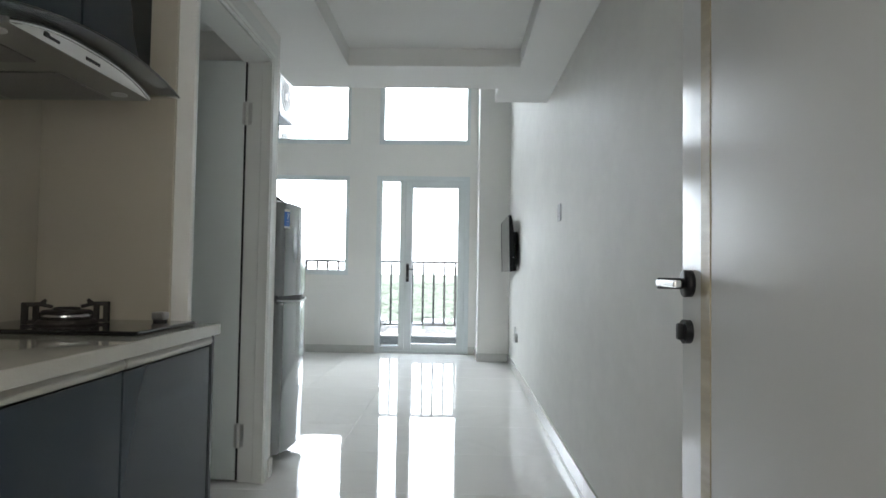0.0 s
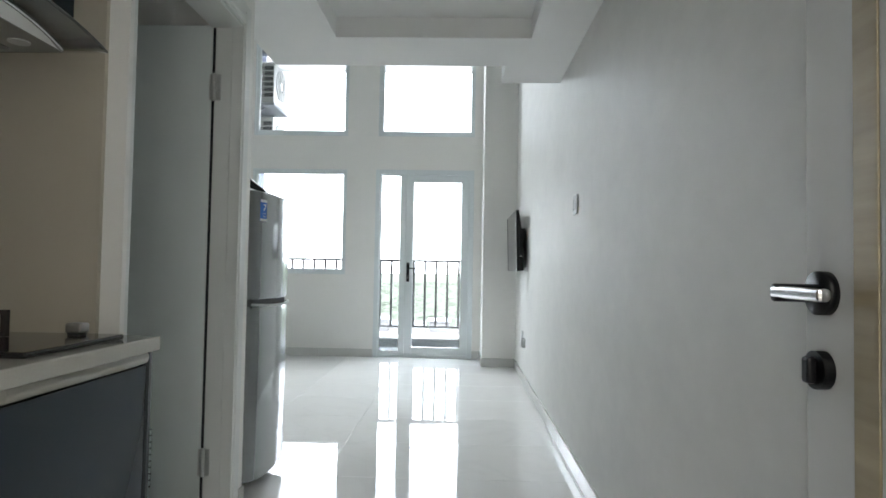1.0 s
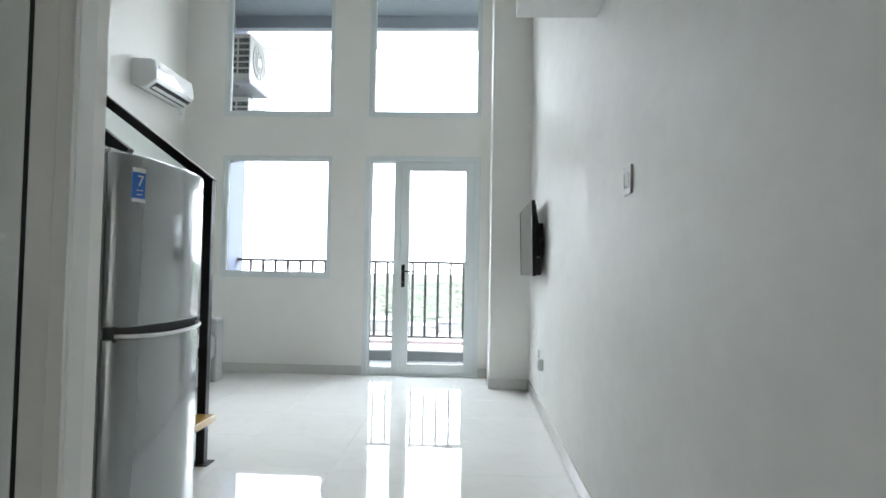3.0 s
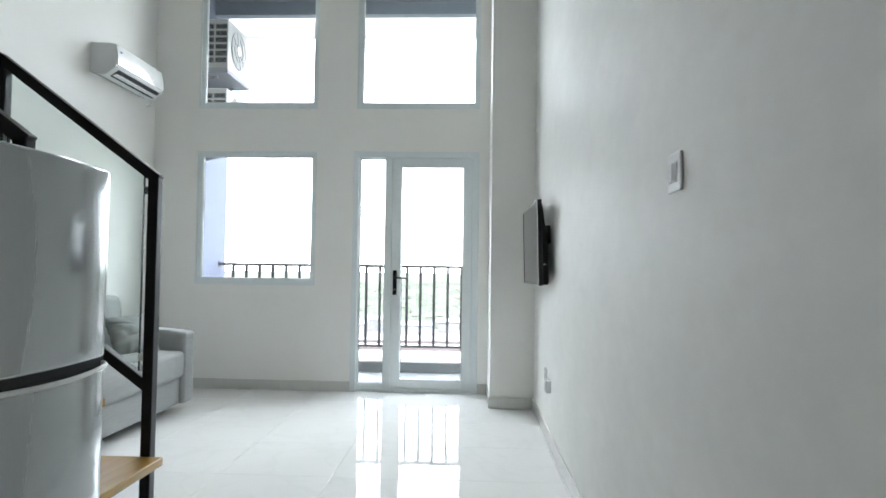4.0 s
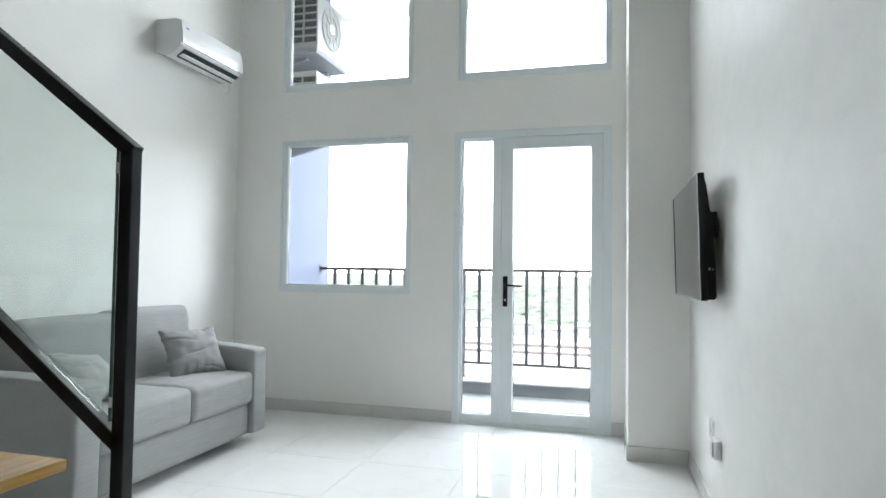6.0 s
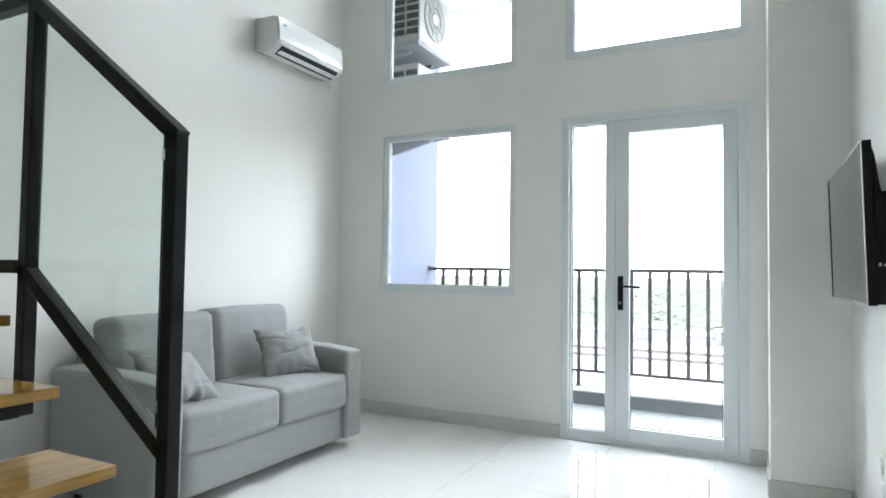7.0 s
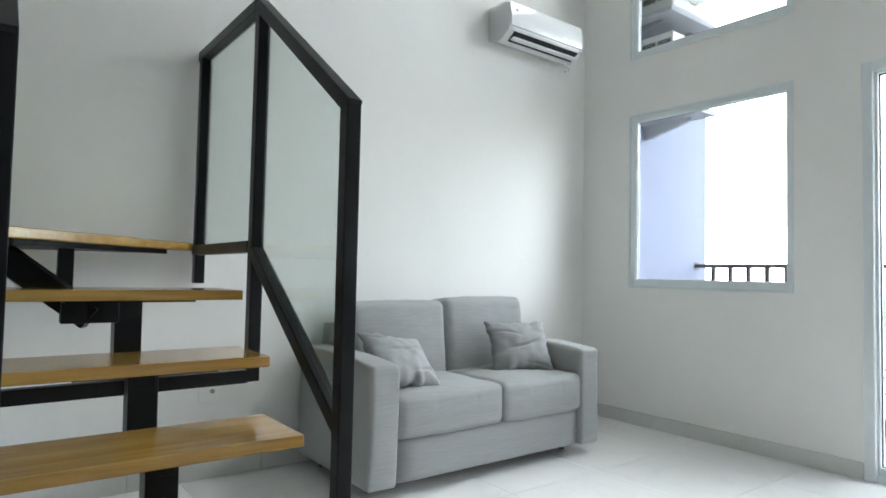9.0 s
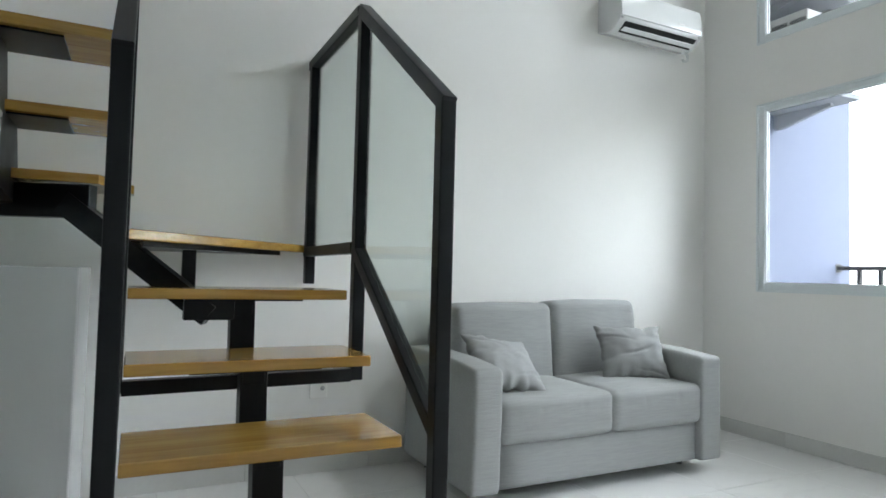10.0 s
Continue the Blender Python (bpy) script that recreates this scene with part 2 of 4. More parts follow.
def part(name, bm, mat, parent=None, label="", smooth=False):
    """Links bm, given in world coordinates, as one mesh under a thing or a part."""
    me = bpy.data.meshes.new(name)
    origin = Vector((0, 0, 0))
    chain = parent
    while chain is not None:
        origin += chain.location
        chain = chain.parent
    bmesh.ops.translate(bm, verts=bm.verts[:], vec=-origin)
    bmesh.ops.recalc_face_normals(bm, faces=bm.faces[:])
    for f in bm.faces:
        f.smooth = smooth
    bm.to_mesh(me)
    bm.free()
    me.materials.append(mat)
    ob = new(name, me)
    ob.parent = parent
    if label:
        tagged(ob, label)
    return ob


def sharpen(ob, degrees=40):
    ob.data.set_sharp_from_angle(angle=math.radians(degrees))


def box(x0, y0, z0, x1, y1, z1, bevel=0.0, seg=2, bm=None):
    own = bmesh.new()
    bmesh.ops.create_cube(own, size=1)
    for v in own.verts:
        v.co = ((x0 + x1) / 2 + v.co.x * (x1 - x0), (y0 + y1) / 2 + v.co.y * (y1 - y0), (z0 + z1) / 2 + v.co.z * (z1 - z0))
    if bevel:
        bmesh.ops.bevel(own, geom=own.edges[:], offset=bevel, segments=seg, affect="EDGES", profile=0.5)
    return merge(bm, own)


def merge(bm, own):
    if bm is None:
        return own
    me = bpy.data.meshes.new("join")
    own.to_mesh(me)
    own.free()
    bm.from_mesh(me)
    bpy.data.meshes.remove(me)
    return bm


def rod(a, b, r, n=16, bm=None, r2=None, cap=True):
    a, b = Vector(a), Vector(b)
    own = bmesh.new()
    bmesh.ops.create_cone(own, cap_ends=cap, segments=n, radius1=r, radius2=r if r2 is None else r2, depth=(b - a).length)
    own.transform(Matrix.Translation((a + b) / 2) @ (b - a).to_track_quat("Z", "Y").to_matrix().to_4x4())
    return merge(bm, own)


def tube(points, r, n=10, bm=None):
    """One smooth bent rod through the points."""
    own = bmesh.new()
    pts = [Vector(p) for p in points]
    rings = []
    for i, p in enumerate(pts):
        d = (pts[min(i + 1, len(pts) - 1)] - pts[max(i - 1, 0)]).normalized()
        a = d.cross(Vector((0, 0, 1)))
        a = a.normalized() if a.length > 0.05 else Vector((1, 0, 0))
        b = d.cross(a).normalized()
        rings.append([own.verts.new(p + (a * math.cos(k * math.tau / n) + b * math.sin(k * math.tau / n)) * r) for k in range(n)])
    for u, v in zip(rings, rings[1:]):
        for k in range(n):
            own.faces.new((u[k], u[(k + 1) % n], v[(k + 1) % n], v[k]))
    own.faces.new(rings[0])
    own.faces.new(rings[-1][::-1])
    return merge(bm, own)


def beam(a, b, w, h, bevel=0.004, bm=None, up=(0, 0, 1)):
    """A square tube from a to b."""
    a, b = Vector(a), Vector(b)
    d = (b - a).normalized()
    side = d.cross(Vector(up))
    if side.length < 1e-4:
        side = Vector((1, 0, 0))
    side.normalize()
    top = side.cross(d)
    own = box(-w / 2, -h / 2, -(b - a).length / 2, w / 2, h / 2, (b - a).length / 2, bevel)
    own.transform(Matrix.Translation((a + b) / 2) @ Matrix((side, top, -d)).transposed().to_4x4())
    return merge(bm, own)


def prism(points, axis, a, b, bm=None, bevel=0.0):
    """A polygon in the plane across axis ('x', 'y' or 'z'), pulled from a to b."""
    own = bmesh.new()
    put = {"x": lambda p, t: (t, p[0], p[1]), "y": lambda p, t: (p[0], t, p[1]), "z": lambda p, t: (p[0], p[1], t)}[axis]
    lo = [own.verts.new(put(p, a)) for p in points]
    hi = [own.verts.new(put(p, b)) for p in points]
    own.faces.new(lo)
    own.faces.new(hi[::-1])
    for i in range(len(points)):
        own.faces.new((lo[i], lo[i - 1], hi[i - 1], hi[i]))
    bmesh.ops.recalc_face_normals(own, faces=own.faces[:])
    if bevel:
        bmesh.ops.bevel(own, geom=own.edges[:], offset=bevel, segments=2, affect="EDGES", profile=0.5)
    return merge(bm, own)


def padded(c, half, r, bulge=(0, 0, 0), cuts=14, wrinkle=0.0, seed=0, turn=(0, 0, 0)):
    """An upholstered block: rounded edges, faces that swell, slight unevenness."""
    own = bmesh.new()
    bmesh.ops.create_cube(own, size=2)
    bmesh.ops.subdivide_edges(own, edges=own.edges[:], cuts=cuts, use_grid_fill=True)
    hv = Vector(half)
    for v in own.verts:
        u = v.co.copy()
        p = Vector((u.x * hv.x, u.y * hv.y, u.z * hv.z))
        q = Vector([max(-h + r, min(h - r, a)) for a, h in zip(p, hv)])
        d = p - q
        if d.length > 1e-6:
            p = q + d.normalized() * r
        for i in range(3):
            o = [j for j in range(3) if j != i]
            p[i] += math.copysign(bulge[i], u[i]) * abs(u[i]) ** 3 * (1 - u[o[0]] ** 2) * (1 - u[o[1]] ** 2)
        if wrinkle:
            p += Vector(noise.noise_vector(p * 9 + Vector((seed, 0, 0)))) * wrinkle
        v.co = p
    own.transform(pose(*c, *turn))
    return own


def pillow(c, w, h, t, right, up, seed):
    """A stuffed square cover: puckered seams, pointed corners, folds that run in from the seam."""
    own = bmesh.new()
    n = 60
    for side in (1, -1):
        grid = []
        for i in range(n + 1):
            row = []
            for j in range(n + 1):
                u, v = math.sin((i / n - 0.5) * math.pi), math.sin((j / n - 0.5) * math.pi)
                fat = (max(0, 1 - abs(u) ** 2.6) * max(0, 1 - abs(v) ** 2.6)) ** 0.5
                near_v, near_u = abs(v) ** 5 * (1 - u ** 4), abs(u) ** 5 * (1 - v ** 4)
                sv, su = math.copysign(1, v), math.copysign(1, u)
                pull_z = noise.noise(Vector((u * 4.2, seed + 3 * sv, 0.3))) + 0.3 * noise.noise(Vector((u * 8, seed + 5 * sv, 0.8)))
                pull_x = noise.noise(Vector((v * 3.4, seed + 7 * su, 0.9))) + 0.3 * noise.noise(Vector((v * 7, seed + 2 * su, 0.1)))
                x = u * w / 2 * (1 - 0.11 * (1 - v * v)) + su * 0.016 * pull_x * near_u
                z = v * h / 2 * (1 - 0.12 * (1 - u * u)) + sv * 0.020 * pull_z * near_v
                fold = 0.026 * pull_z * abs(v) ** 4 + 0.022 * pull_x * abs(u) ** 4
                sag = 0.10 * noise.noise(Vector((u * 1.3, v * 1.3, seed)))
                crease = 0.0
                for k in range(3):
                    off = 0.55 * noise.noise(Vector((k * 3.1, seed, 0.5))) + 0.55 * (k - 1)
                    lean = 1.3 * noise.noise(Vector((seed, k * 2.3, 0.2)))
                    crease += 0.013 * max(0.0, 1 - abs(v + off - lean * u + 0.08 * math.sin(3 * u + k)) / 0.065) * max(0.0, 1 - 1.3 * abs(u - 0.6 * (k - 1)))
                y = side * (t / 2 * fat * (1 + sag) + fold * fat ** 0.6 - crease * fat ** 0.5) + 0.008 * noise.noise(Vector((u * 3, v * 3 + seed, 4.0)))
                row.append(own.verts.new((x, y, z)))
            grid.append(row)
        for i in range(n):
            for j in range(n):
                own.faces.new((grid[i][j], grid[i + 1][j], grid[i + 1][j + 1], grid[i][j + 1]))
    bmesh.ops.remove_doubles(own, verts=own.verts[:], dist=0.0005)
    r = Vector(right).normalized()
    d = Vector(up).cross(r).normalized()
    own.transform(Matrix.Translation(c) @ Matrix((r, d, r.cross(d))).transposed().to_4x4())
    return own


def structure(name, bm, mat, label, category):
    return tagged(part(name, bm, mat), label, category, kind="structure")


def boxes(rows, bevel=0.0):
    bm = bmesh.new()
    for r in rows:
        box(*r, bevel=bevel, bm=bm)
    return bm


# ---- structure ----
XR, XL, YF, ZC = 0.75, -2.65, 7.665, 4.45
XC = -0.72            # corridor face of the bathroom and kitchen wall
ZL = 2.13             # underside of the loft
structure("wall_east", boxes([(XR, -0.3, -0.1, XR + 0.15, YF + 0.2, ZC)]), WALL2, "long white painted wall with patchy satin sheen", "wall")
structure("wall_west", boxes([(XL - 0.15, -0.3, -0.1, XL, YF + 0.2, ZC)]), WALL, "tall white painted wall behind the sofa", "wall")
structure("column", boxes([(0.404, 7.12, 0, XR, YF, ZC)]), WALL, "white painted square corner column", "column")
far = [(XL, YF, -0.1, -2.24, YF + 0.06, ZC), (XL, YF + 0.06, -0.1, -2.36, YF + 0.2, ZC), (-2.24, YF, -0.1, -1.15, YF + 0.2, 0.93), (-2.24, YF, 2.133, -1.15, YF + 0.2, 2.523),
       (-2.24, YF, 4.28, -1.15, YF + 0.2, ZC), (-1.15, YF, -0.1, -0.815, YF + 0.2, ZC), (-0.815, YF, 2.138, 0.31, YF + 0.2, 2.523),
       (-0.815, YF, 4.28, 0.31, YF + 0.2, ZC), (0.31, YF, -0.1, XR, YF + 0.2, ZC), (-0.815, YF, -0.1, 0.31, YF + 0.2, 0.0)]
structure("wall_north", boxes(far), WALL, "white painted balcony wall with two storeys of windows", "wall")
structure("wall_south", boxes([(XL, -0.3, -0.1, -0.42, 0.12, ZC), (0.60, -0.3, -0.1, XR, 0.12, 2.15), (-0.42, -0.3, 2.15, XR, 0.12, ZC)]), WALL, "white entrance wall with a doorway", "wall")
structure("corridor_wall", boxes([(-1.6, -1.75, -0.1, 1.6, -1.6, 2.6), (-1.75, -1.6, -0.1, -1.6, -0.3, 2.6), (1.6, -1.6, -0.1, 1.75, -0.3, 2.6), (-1.6, -1.6, 2.5, 1.6, -0.3, 2.6), (-1.6, -1.6, -0.1, 1.6, -0.3, -0.02)]), WALL, "plain corridor walls outside the entrance", "wall")
structure("wall_bathroom", boxes([(XC - 0.13, 2.27, 0, XC, 2.29, ZL), (XC - 0.13, 2.29, 1.985, XC, 3.155, ZL), (XC - 0.13, 3.155, 0, XC, 3.228, ZL),
                                  (XL, 3.155, 0, XC - 0.13, 3.228, ZL), (XL, 2.27, 0, XC - 0.13, 2.35, ZL)]), WALL, "white partition round the bathroom with an open doorway", "wall")
structure("wall_kitchen", boxes([(-1.35, 0.12, 0, -1.22, 2.255, ZL)]), BEIGE, "beige wall behind the kitchen counter", "wall")
structure("splashback", boxes([(-1.22, 2.255, 0, -0.776, 2.27, ZL)]), BEIGE, "beige panel at the end of the kitchen niche", "panel")
structure("ceiling", boxes([(XL - 0.15, -0.3, ZC, XR + 0.15, YF + 0.2, ZC + 0.15)]), CEIL, "white ceiling high over the living room", "ceiling")
structure("ceiling_loft", boxes([(XL, 0.12, ZL, -0.457, 3.30, 2.23), (-0.457, 0.12, ZL, 0.5, 0.8, 2.23), (0.5, 0.12, ZL, XR, 3.637, 2.23),
                                 (-0.457, 3.637, ZL, XR, 4.05, 2.23), (-0.88, 3.30, ZL, -0.457, 4.05, 2.23), (0.404, 4.05, ZL, XR, 4.35, 2.23),
                                 (XL, 0.12, 2.23, XR, 3.30, 2.36), (-0.88, 3.30, 2.23, XR, 4.05, 2.36), (0.404, 4.05, 2.23, XR, 4.35, 2.36)]), CEIL, "low white ceiling under the loft with a shallow recess", "ceiling")
skirt = empty("baseboard", 0, 0, 0, "grey polished tile skirting along the walls", "skirting", kind="structure")


def skirting(x0, y0, x1, y1, t=0.012, h=0.088, step=0.6):
    d = Vector((x1 - x0, y1 - y0, 0))
    n = max(1, round(d.length / step))
    for i in range(n):
        a, b = Vector((x0, y0, 0)) + d * (i / n), Vector((x0, y0, 0)) + d * ((i + 1) / n)
        u = d.normalized() * 0.0008
        s = Vector((-d.y, d.x, 0)).normalized() * t
        q = [(a + u), (b - u), (b - u + s), (a + u + s)]
        part("skirting_tile", prism([(p.x, p.y) for p in q], "z", 0.001, h, bevel=0.0015), SKIRT, skirt)


skirting(XR, 1.3, XR, 7.12)
skirting(0.76, 7.12, 0.392, 7.12)
skirting(0.404, 7.108, 0.404, YF)
skirting(0.392, YF, 0.31, YF)
skirting(-0.815, YF, XL, YF)
skirting(XL, YF - 0.012, XL, 4.0)
skirting(XC, 3.228, XC, 3.172)


# ---- windows and balcony door ----
def bar_frame(name, x0, z0, x1, z1, y0, y1, w, parent, mat=ALU):
    return part(name, boxes([(x0, y0, z0, x0 + w, y1, z1), (x1 - w, y0, z0, x1, y1, z1), (x0 + w, y0, z0, x1 - w, y1, z0 + w), (x0 + w, y0, z1 - w, x1 - w, y1, z1)], 0.003), mat, parent)


def bead(x0, z0, x1, z1, y, parent):
    w = 0.005
    part("gasket", boxes([(x0, y - 0.003, z0, x0 + w, y + 0.003, z1), (x1 - w, y - 0.003, z0, x1, y + 0.003, z1), (x0, y - 0.003, z0, x1, y + 0.003, z0 + w), (x0, y - 0.003, z1 - w, x1, y + 0.003, z1)]), GASKET, parent)


def window(name, x0, z0, x1, z1, label):
    x0, z0, x1, z1 = x0 + 0.012, z0 + 0.012, x1 - 0.012, z1 - 0.012
    th = empty(name, (x0 + x1) / 2, YF + 0.06, z0, label, "window", kind="structure")
    part("trim", boxes([(x0 - 0.012, YF - 0.006, z0 - 0.012, x0, YF + 0.03, z1 + 0.012), (x1, YF - 0.006, z0 - 0.012, x1 + 0.012, YF + 0.03, z1 + 0.012),
                        (x0, YF - 0.006, z0 - 0.012, x1, YF + 0.03, z0), (x0, YF - 0.006, z1, x1, YF + 0.03, z1 + 0.012)], 0.002), ALU, th)
    a, b, lo, up = 0.040, 0.024, 0.042, 0.034
    part("window_frame", boxes([(x0, YF + 0.004, z0, x0 + a, YF + 0.055, z1), (x1 - b, YF + 0.004, z0, x1, YF + 0.055, z1),
                                (x0 + a, YF + 0.004, z0, x1 - b, YF + 0.055, z0 + lo), (x0 + a, YF + 0.004, z1 - up, x1 - b, YF + 0.055, z1)], 0.003), ALU, th)
    x0, x1, z0, z1 = x0 + a, x1 - b, z0 + lo, z1 - up
    part("glazing_bead", boxes([(x0, YF + 0.012, z0, x0 + 0.008, YF + 0.026, z1), (x1 - 0.008, YF + 0.012, z0, x1, YF + 0.026, z1),
                                (x0 + 0.008, YF + 0.012, z0, x1 - 0.008, YF + 0.026, z0 + 0.008), (x0 + 0.008, YF + 0.012, z1 - 0.008, x1 - 0.008, YF + 0.026, z1)], 0.002), ALU, th)
    bead(x0 + 0.004, z0 + 0.004, x1 - 0.004, z1 - 0.004, YF + 0.030, th)
    part("pane", boxes([(x0, YF + 0.034, z0, x1, YF + 0.040, z1)]), PANE, th)


window("window_1", -2.24, 0.93, -1.15, 2.133, "fixed living room window in a pale aluminium frame")
window("window_2", -2.24, 2.523, -1.15, 4.28, "tall upper window in a pale aluminium frame")
window("window_3", -0.795, 2.523, 0.31, 4.28, "tall upper window over the balcony door")
part("infill", boxes([(-0.815, YF, 2.523, -0.795, YF + 0.2, 4.28)]), WALL, bpy.data.objects["wall_north"])

bd = empty("door_1", -0.25, YF + 0.06, 0, "glazed aluminium balcony door with a narrow sidelight", "balcony door", kind="structure")
part("door_frame", boxes([(-0.815, YF - 0.006, 0, -0.765, YF + 0.09, 2.138), (0.255, YF - 0.006, 0, 0.31, YF + 0.09, 2.138), (-0.765, YF - 0.006, 2.085, 0.255, YF + 0.09, 2.138),
                          (-0.765, YF + 0.01, 0, 0.255, YF + 0.09, 0.03), (-0.528, YF + 0.01, 0.03, -0.462, YF + 0.09, 2.085)], 0.003), ALU, bd)
part("sidelight_frame", boxes([(-0.765, YF + 0.02, 0.03, -0.751, YF + 0.08, 2.085), (-0.751, YF + 0.02, 0.03, -0.528, YF + 0.08, 0.072), (-0.751, YF + 0.02, 2.075, -0.528, YF + 0.08, 2.085)], 0.002), ALU, bd)
part("sidelight_pane", boxes([(-0.751, YF + 0.05, 0.072, -0.528, YF + 0.056, 2.075)]), PANE, bd)
bead(-0.751, 0.072, -0.528, 2.075, YF + 0.045, bd)
part("door_stop", boxes([(0.225, YF + 0.068, 0.03, 0.255, YF + 0.088, 2.085), (-0.462, YF + 0.068, 0.03, -0.432, YF + 0.088, 2.085), (-0.432, YF + 0.068, 2.05, 0.225, YF + 0.088, 2.085), (-0.432, YF + 0.068, 0.03, 0.225, YF + 0.088, 0.06)]), ALU, bd)
leaf = bar_frame("door_leaf", -0.4612, 0.0308, 0.2542, 2.0842, YF + 0.012, YF + 0.065, 0.085, bd)
bead(-0.372, 0.119, 0.165, 1.99, YF + 0.030, leaf)
part("door_pane", boxes([(-0.372, YF + 0.035, 0.119, 0.165, YF + 0.041, 1.99)]), PANE, leaf)
hb = boxes([(-0.446, YF - 0.002, 0.858, -0.412, YF + 0.012, 1.076)], 0.004)
rod((-0.429, YF + 0.0, 1.013), (-0.429, YF - 0.045, 1.013), 0.010, bm=hb)
beam((-0.436, YF - 0.045, 1.013), (-0.30, YF - 0.045, 1.008), 0.018, 0.014, 0.004, hb)
part("handle", hb, BLACK, leaf, "black lever handle on a long plate")
part("keyhole", rod((-0.429, YF + 0.003, 0.905), (-0.429, YF - 0.006, 0.905), 0.009), CHROME, leaf)

# ---- bathroom doorway ----
bath = empty("door_2", XC - 0.06, 3.14, 0, "pale grey bathroom door standing open inside its frame", "door", kind="structure")
part("door_frame", boxes([(-0.8395, 3.118, 0, XC - 0.004, 3.155, 2.0), (XC - 0.135, 2.29, 0, XC - 0.038, 2.362, 2.0), (XC - 0.135, 2.362, 1.965, XC - 0.004, 3.118, 2.0)], 0.003), JAMB, bath)
cas = boxes([(XC, 3.088, 0.0, XC + 0.007, 3.172, 2.06), (XC - 0.05, 2.291, 0.0, XC - 0.014, 2.335, 2.0), (XC, 2.352, 1.97, XC + 0.014, 3.088, 2.06)], 0.004)
box(XC, 3.100, 0, XC + 0.012, 3.122, 2.03, 0.004, bm=cas)
box(-0.768, 3.104, 0, XC + 0.004, 3.117, 1.968, 0.005, bm=cas)
box(XC, 2.352, 1.985, XC + 0.020, 3.100, 2.005, 0.004, bm=cas)
part("casing", cas, JAMB, bath)
bl = part("door_leaf", boxes([(-1.585, 3.112, 0.012, -0.848, 3.148, 1.975)], 0.003), BATHDOOR, bath)
for i in range(9):
    part("vent_slat", prism([(3.1092, 0.123 + i * 0.025), (3.104, 0.119 + i * 0.025), (3.099, 0.124 + i * 0.025), (3.1092, 0.138 + i * 0.025)], "x", -1.42, -1.045), BATHDOOR, bl)
# Dark sheet behind the slats, for the shade between them.
part("vent_gap_shade", boxes([(-1.42, 3.1095, 0.112, -1.045, 3.1118, 0.342)]), DARKSLOT, bl)
# Solid dark strip in place of the shaded gap beside the leaf.
part("hinge_gap_shade", boxes([(-0.8475, 3.114, 0.012, -0.8395, 3.150, 1.975)]), DARKSLOT, bath)
for z in (1.72, 0.216):
    hg = boxes([(-0.842, 3.112, z - 0.052, -0.812, 3.1176, z + 0.052), (-0.856, 3.108, z - 0.052, -0.830, 3.1125, z + 0.052)])
    rod((-0.839, 3.110, z - 0.055), (-0.839, 3.110, z + 0.055), 0.009, bm=hg)
    part("hinge", hg, STEEL, bath, "brushed steel butt hinge")

# ---- entrance door ----
ed = empty("door_3", 0.60, 0.42, 0, "grey satin entrance door standing open beside the wall", "door", kind="structure")
part("door_leaf", boxes([(0.583, 0.42, 0.008, 0.622, 1.286, 2.10)], 0.002), DOORPAINT, ed)
part("lock_stile", boxes([(0.583, 1.325, 0.008, 0.622, 1.414, 2.10)], 0.002), STILE, ed, "glossier grey stile that carries the lock")
part("inlay", boxes([(0.5815, 1.286, 0.008, 0.6225, 1.325, 2.10)], 0.001), DOORWOOD, ed, "pale wood strip down the leaf")
part("hinge_post", boxes([(0.60, 0.12, 0, XR, 0.41, 2.15)], 0.003), JAMB, ed)
for z in (0.3, 1.05, 1.8):
    part("hinge", rod((0.60, 0.415, z - 0.05), (0.60, 0.415, z + 0.05), 0.008), STEEL, ed)
lv = rod((0.583, 1.373, 0.975), (0.571, 1.373, 0.975), 0.0245, 28)
rod((0.575, 1.371, 0.975), (0.524, 1.371, 0.975), 0.010, bm=lv)
part("rose", lv, BLACK, ed, "black round rose with a neck", True)
lg = beam((0.528, 1.378, 0.976), (0.528, 1.282, 0.975), 0.014, 0.013, 0.004)
part("lever", lg, CHROME, ed, "satin chrome lever")
lk = rod((0.583, 1.378, 0.889), (0.571, 1.378, 0.889), 0.0215, 28)
box(0.560, 1.370, 0.874, 0.572, 1.386, 0.904, 0.004, bm=lk)
part("deadbolt_turn", lk, BLACK, ed, "black thumb turn on a round plate")

# ---- kitchen ----
for y0, y1 in ((0.66, 1.195), (1.20, 1.716), (1.721, 2.238)):
    cab = empty("base_cabinet", -0.92, (y0 + y1) / 2, 0, "slate blue glossy base cabinet under the counter", "cabinet", "kitchen base cabinets")
    part("body", boxes([(-1.215, y0, 0.09, -0.647, y1, 0.7415)]), CARCASS, cab)
    part("plinth", boxes([(-1.215, y0, 0.0, -0.70, y1, 0.09)]), CARCASS, cab)
    part("door", boxes([(-0.644, y0 + 0.002, 0.095, -0.627, y1 - 0.002, 0.7385)], 0.002), SLATE, cab)
    part("handle_channel", boxes([(-0.664, y0, 0.7420, -0.616, y1, 0.7740)], 0.014), CHANNEL, cab, "beige rounded grip channel")
endp = tagged(part("end_panel", boxes([(-1.215, 2.240, 0, -0.622, 2.2545, 0.774)], 0.001), CARCASS), "dark laminate end panel of the base cabinets", "panel")
ctop = tagged(part("countertop", boxes([(-1.218, 0.60, 0.7745, -0.601, 2.2548, 0.811)], 0.004), SLAB), "warm white quartz counter over slate cabinets", "countertop")
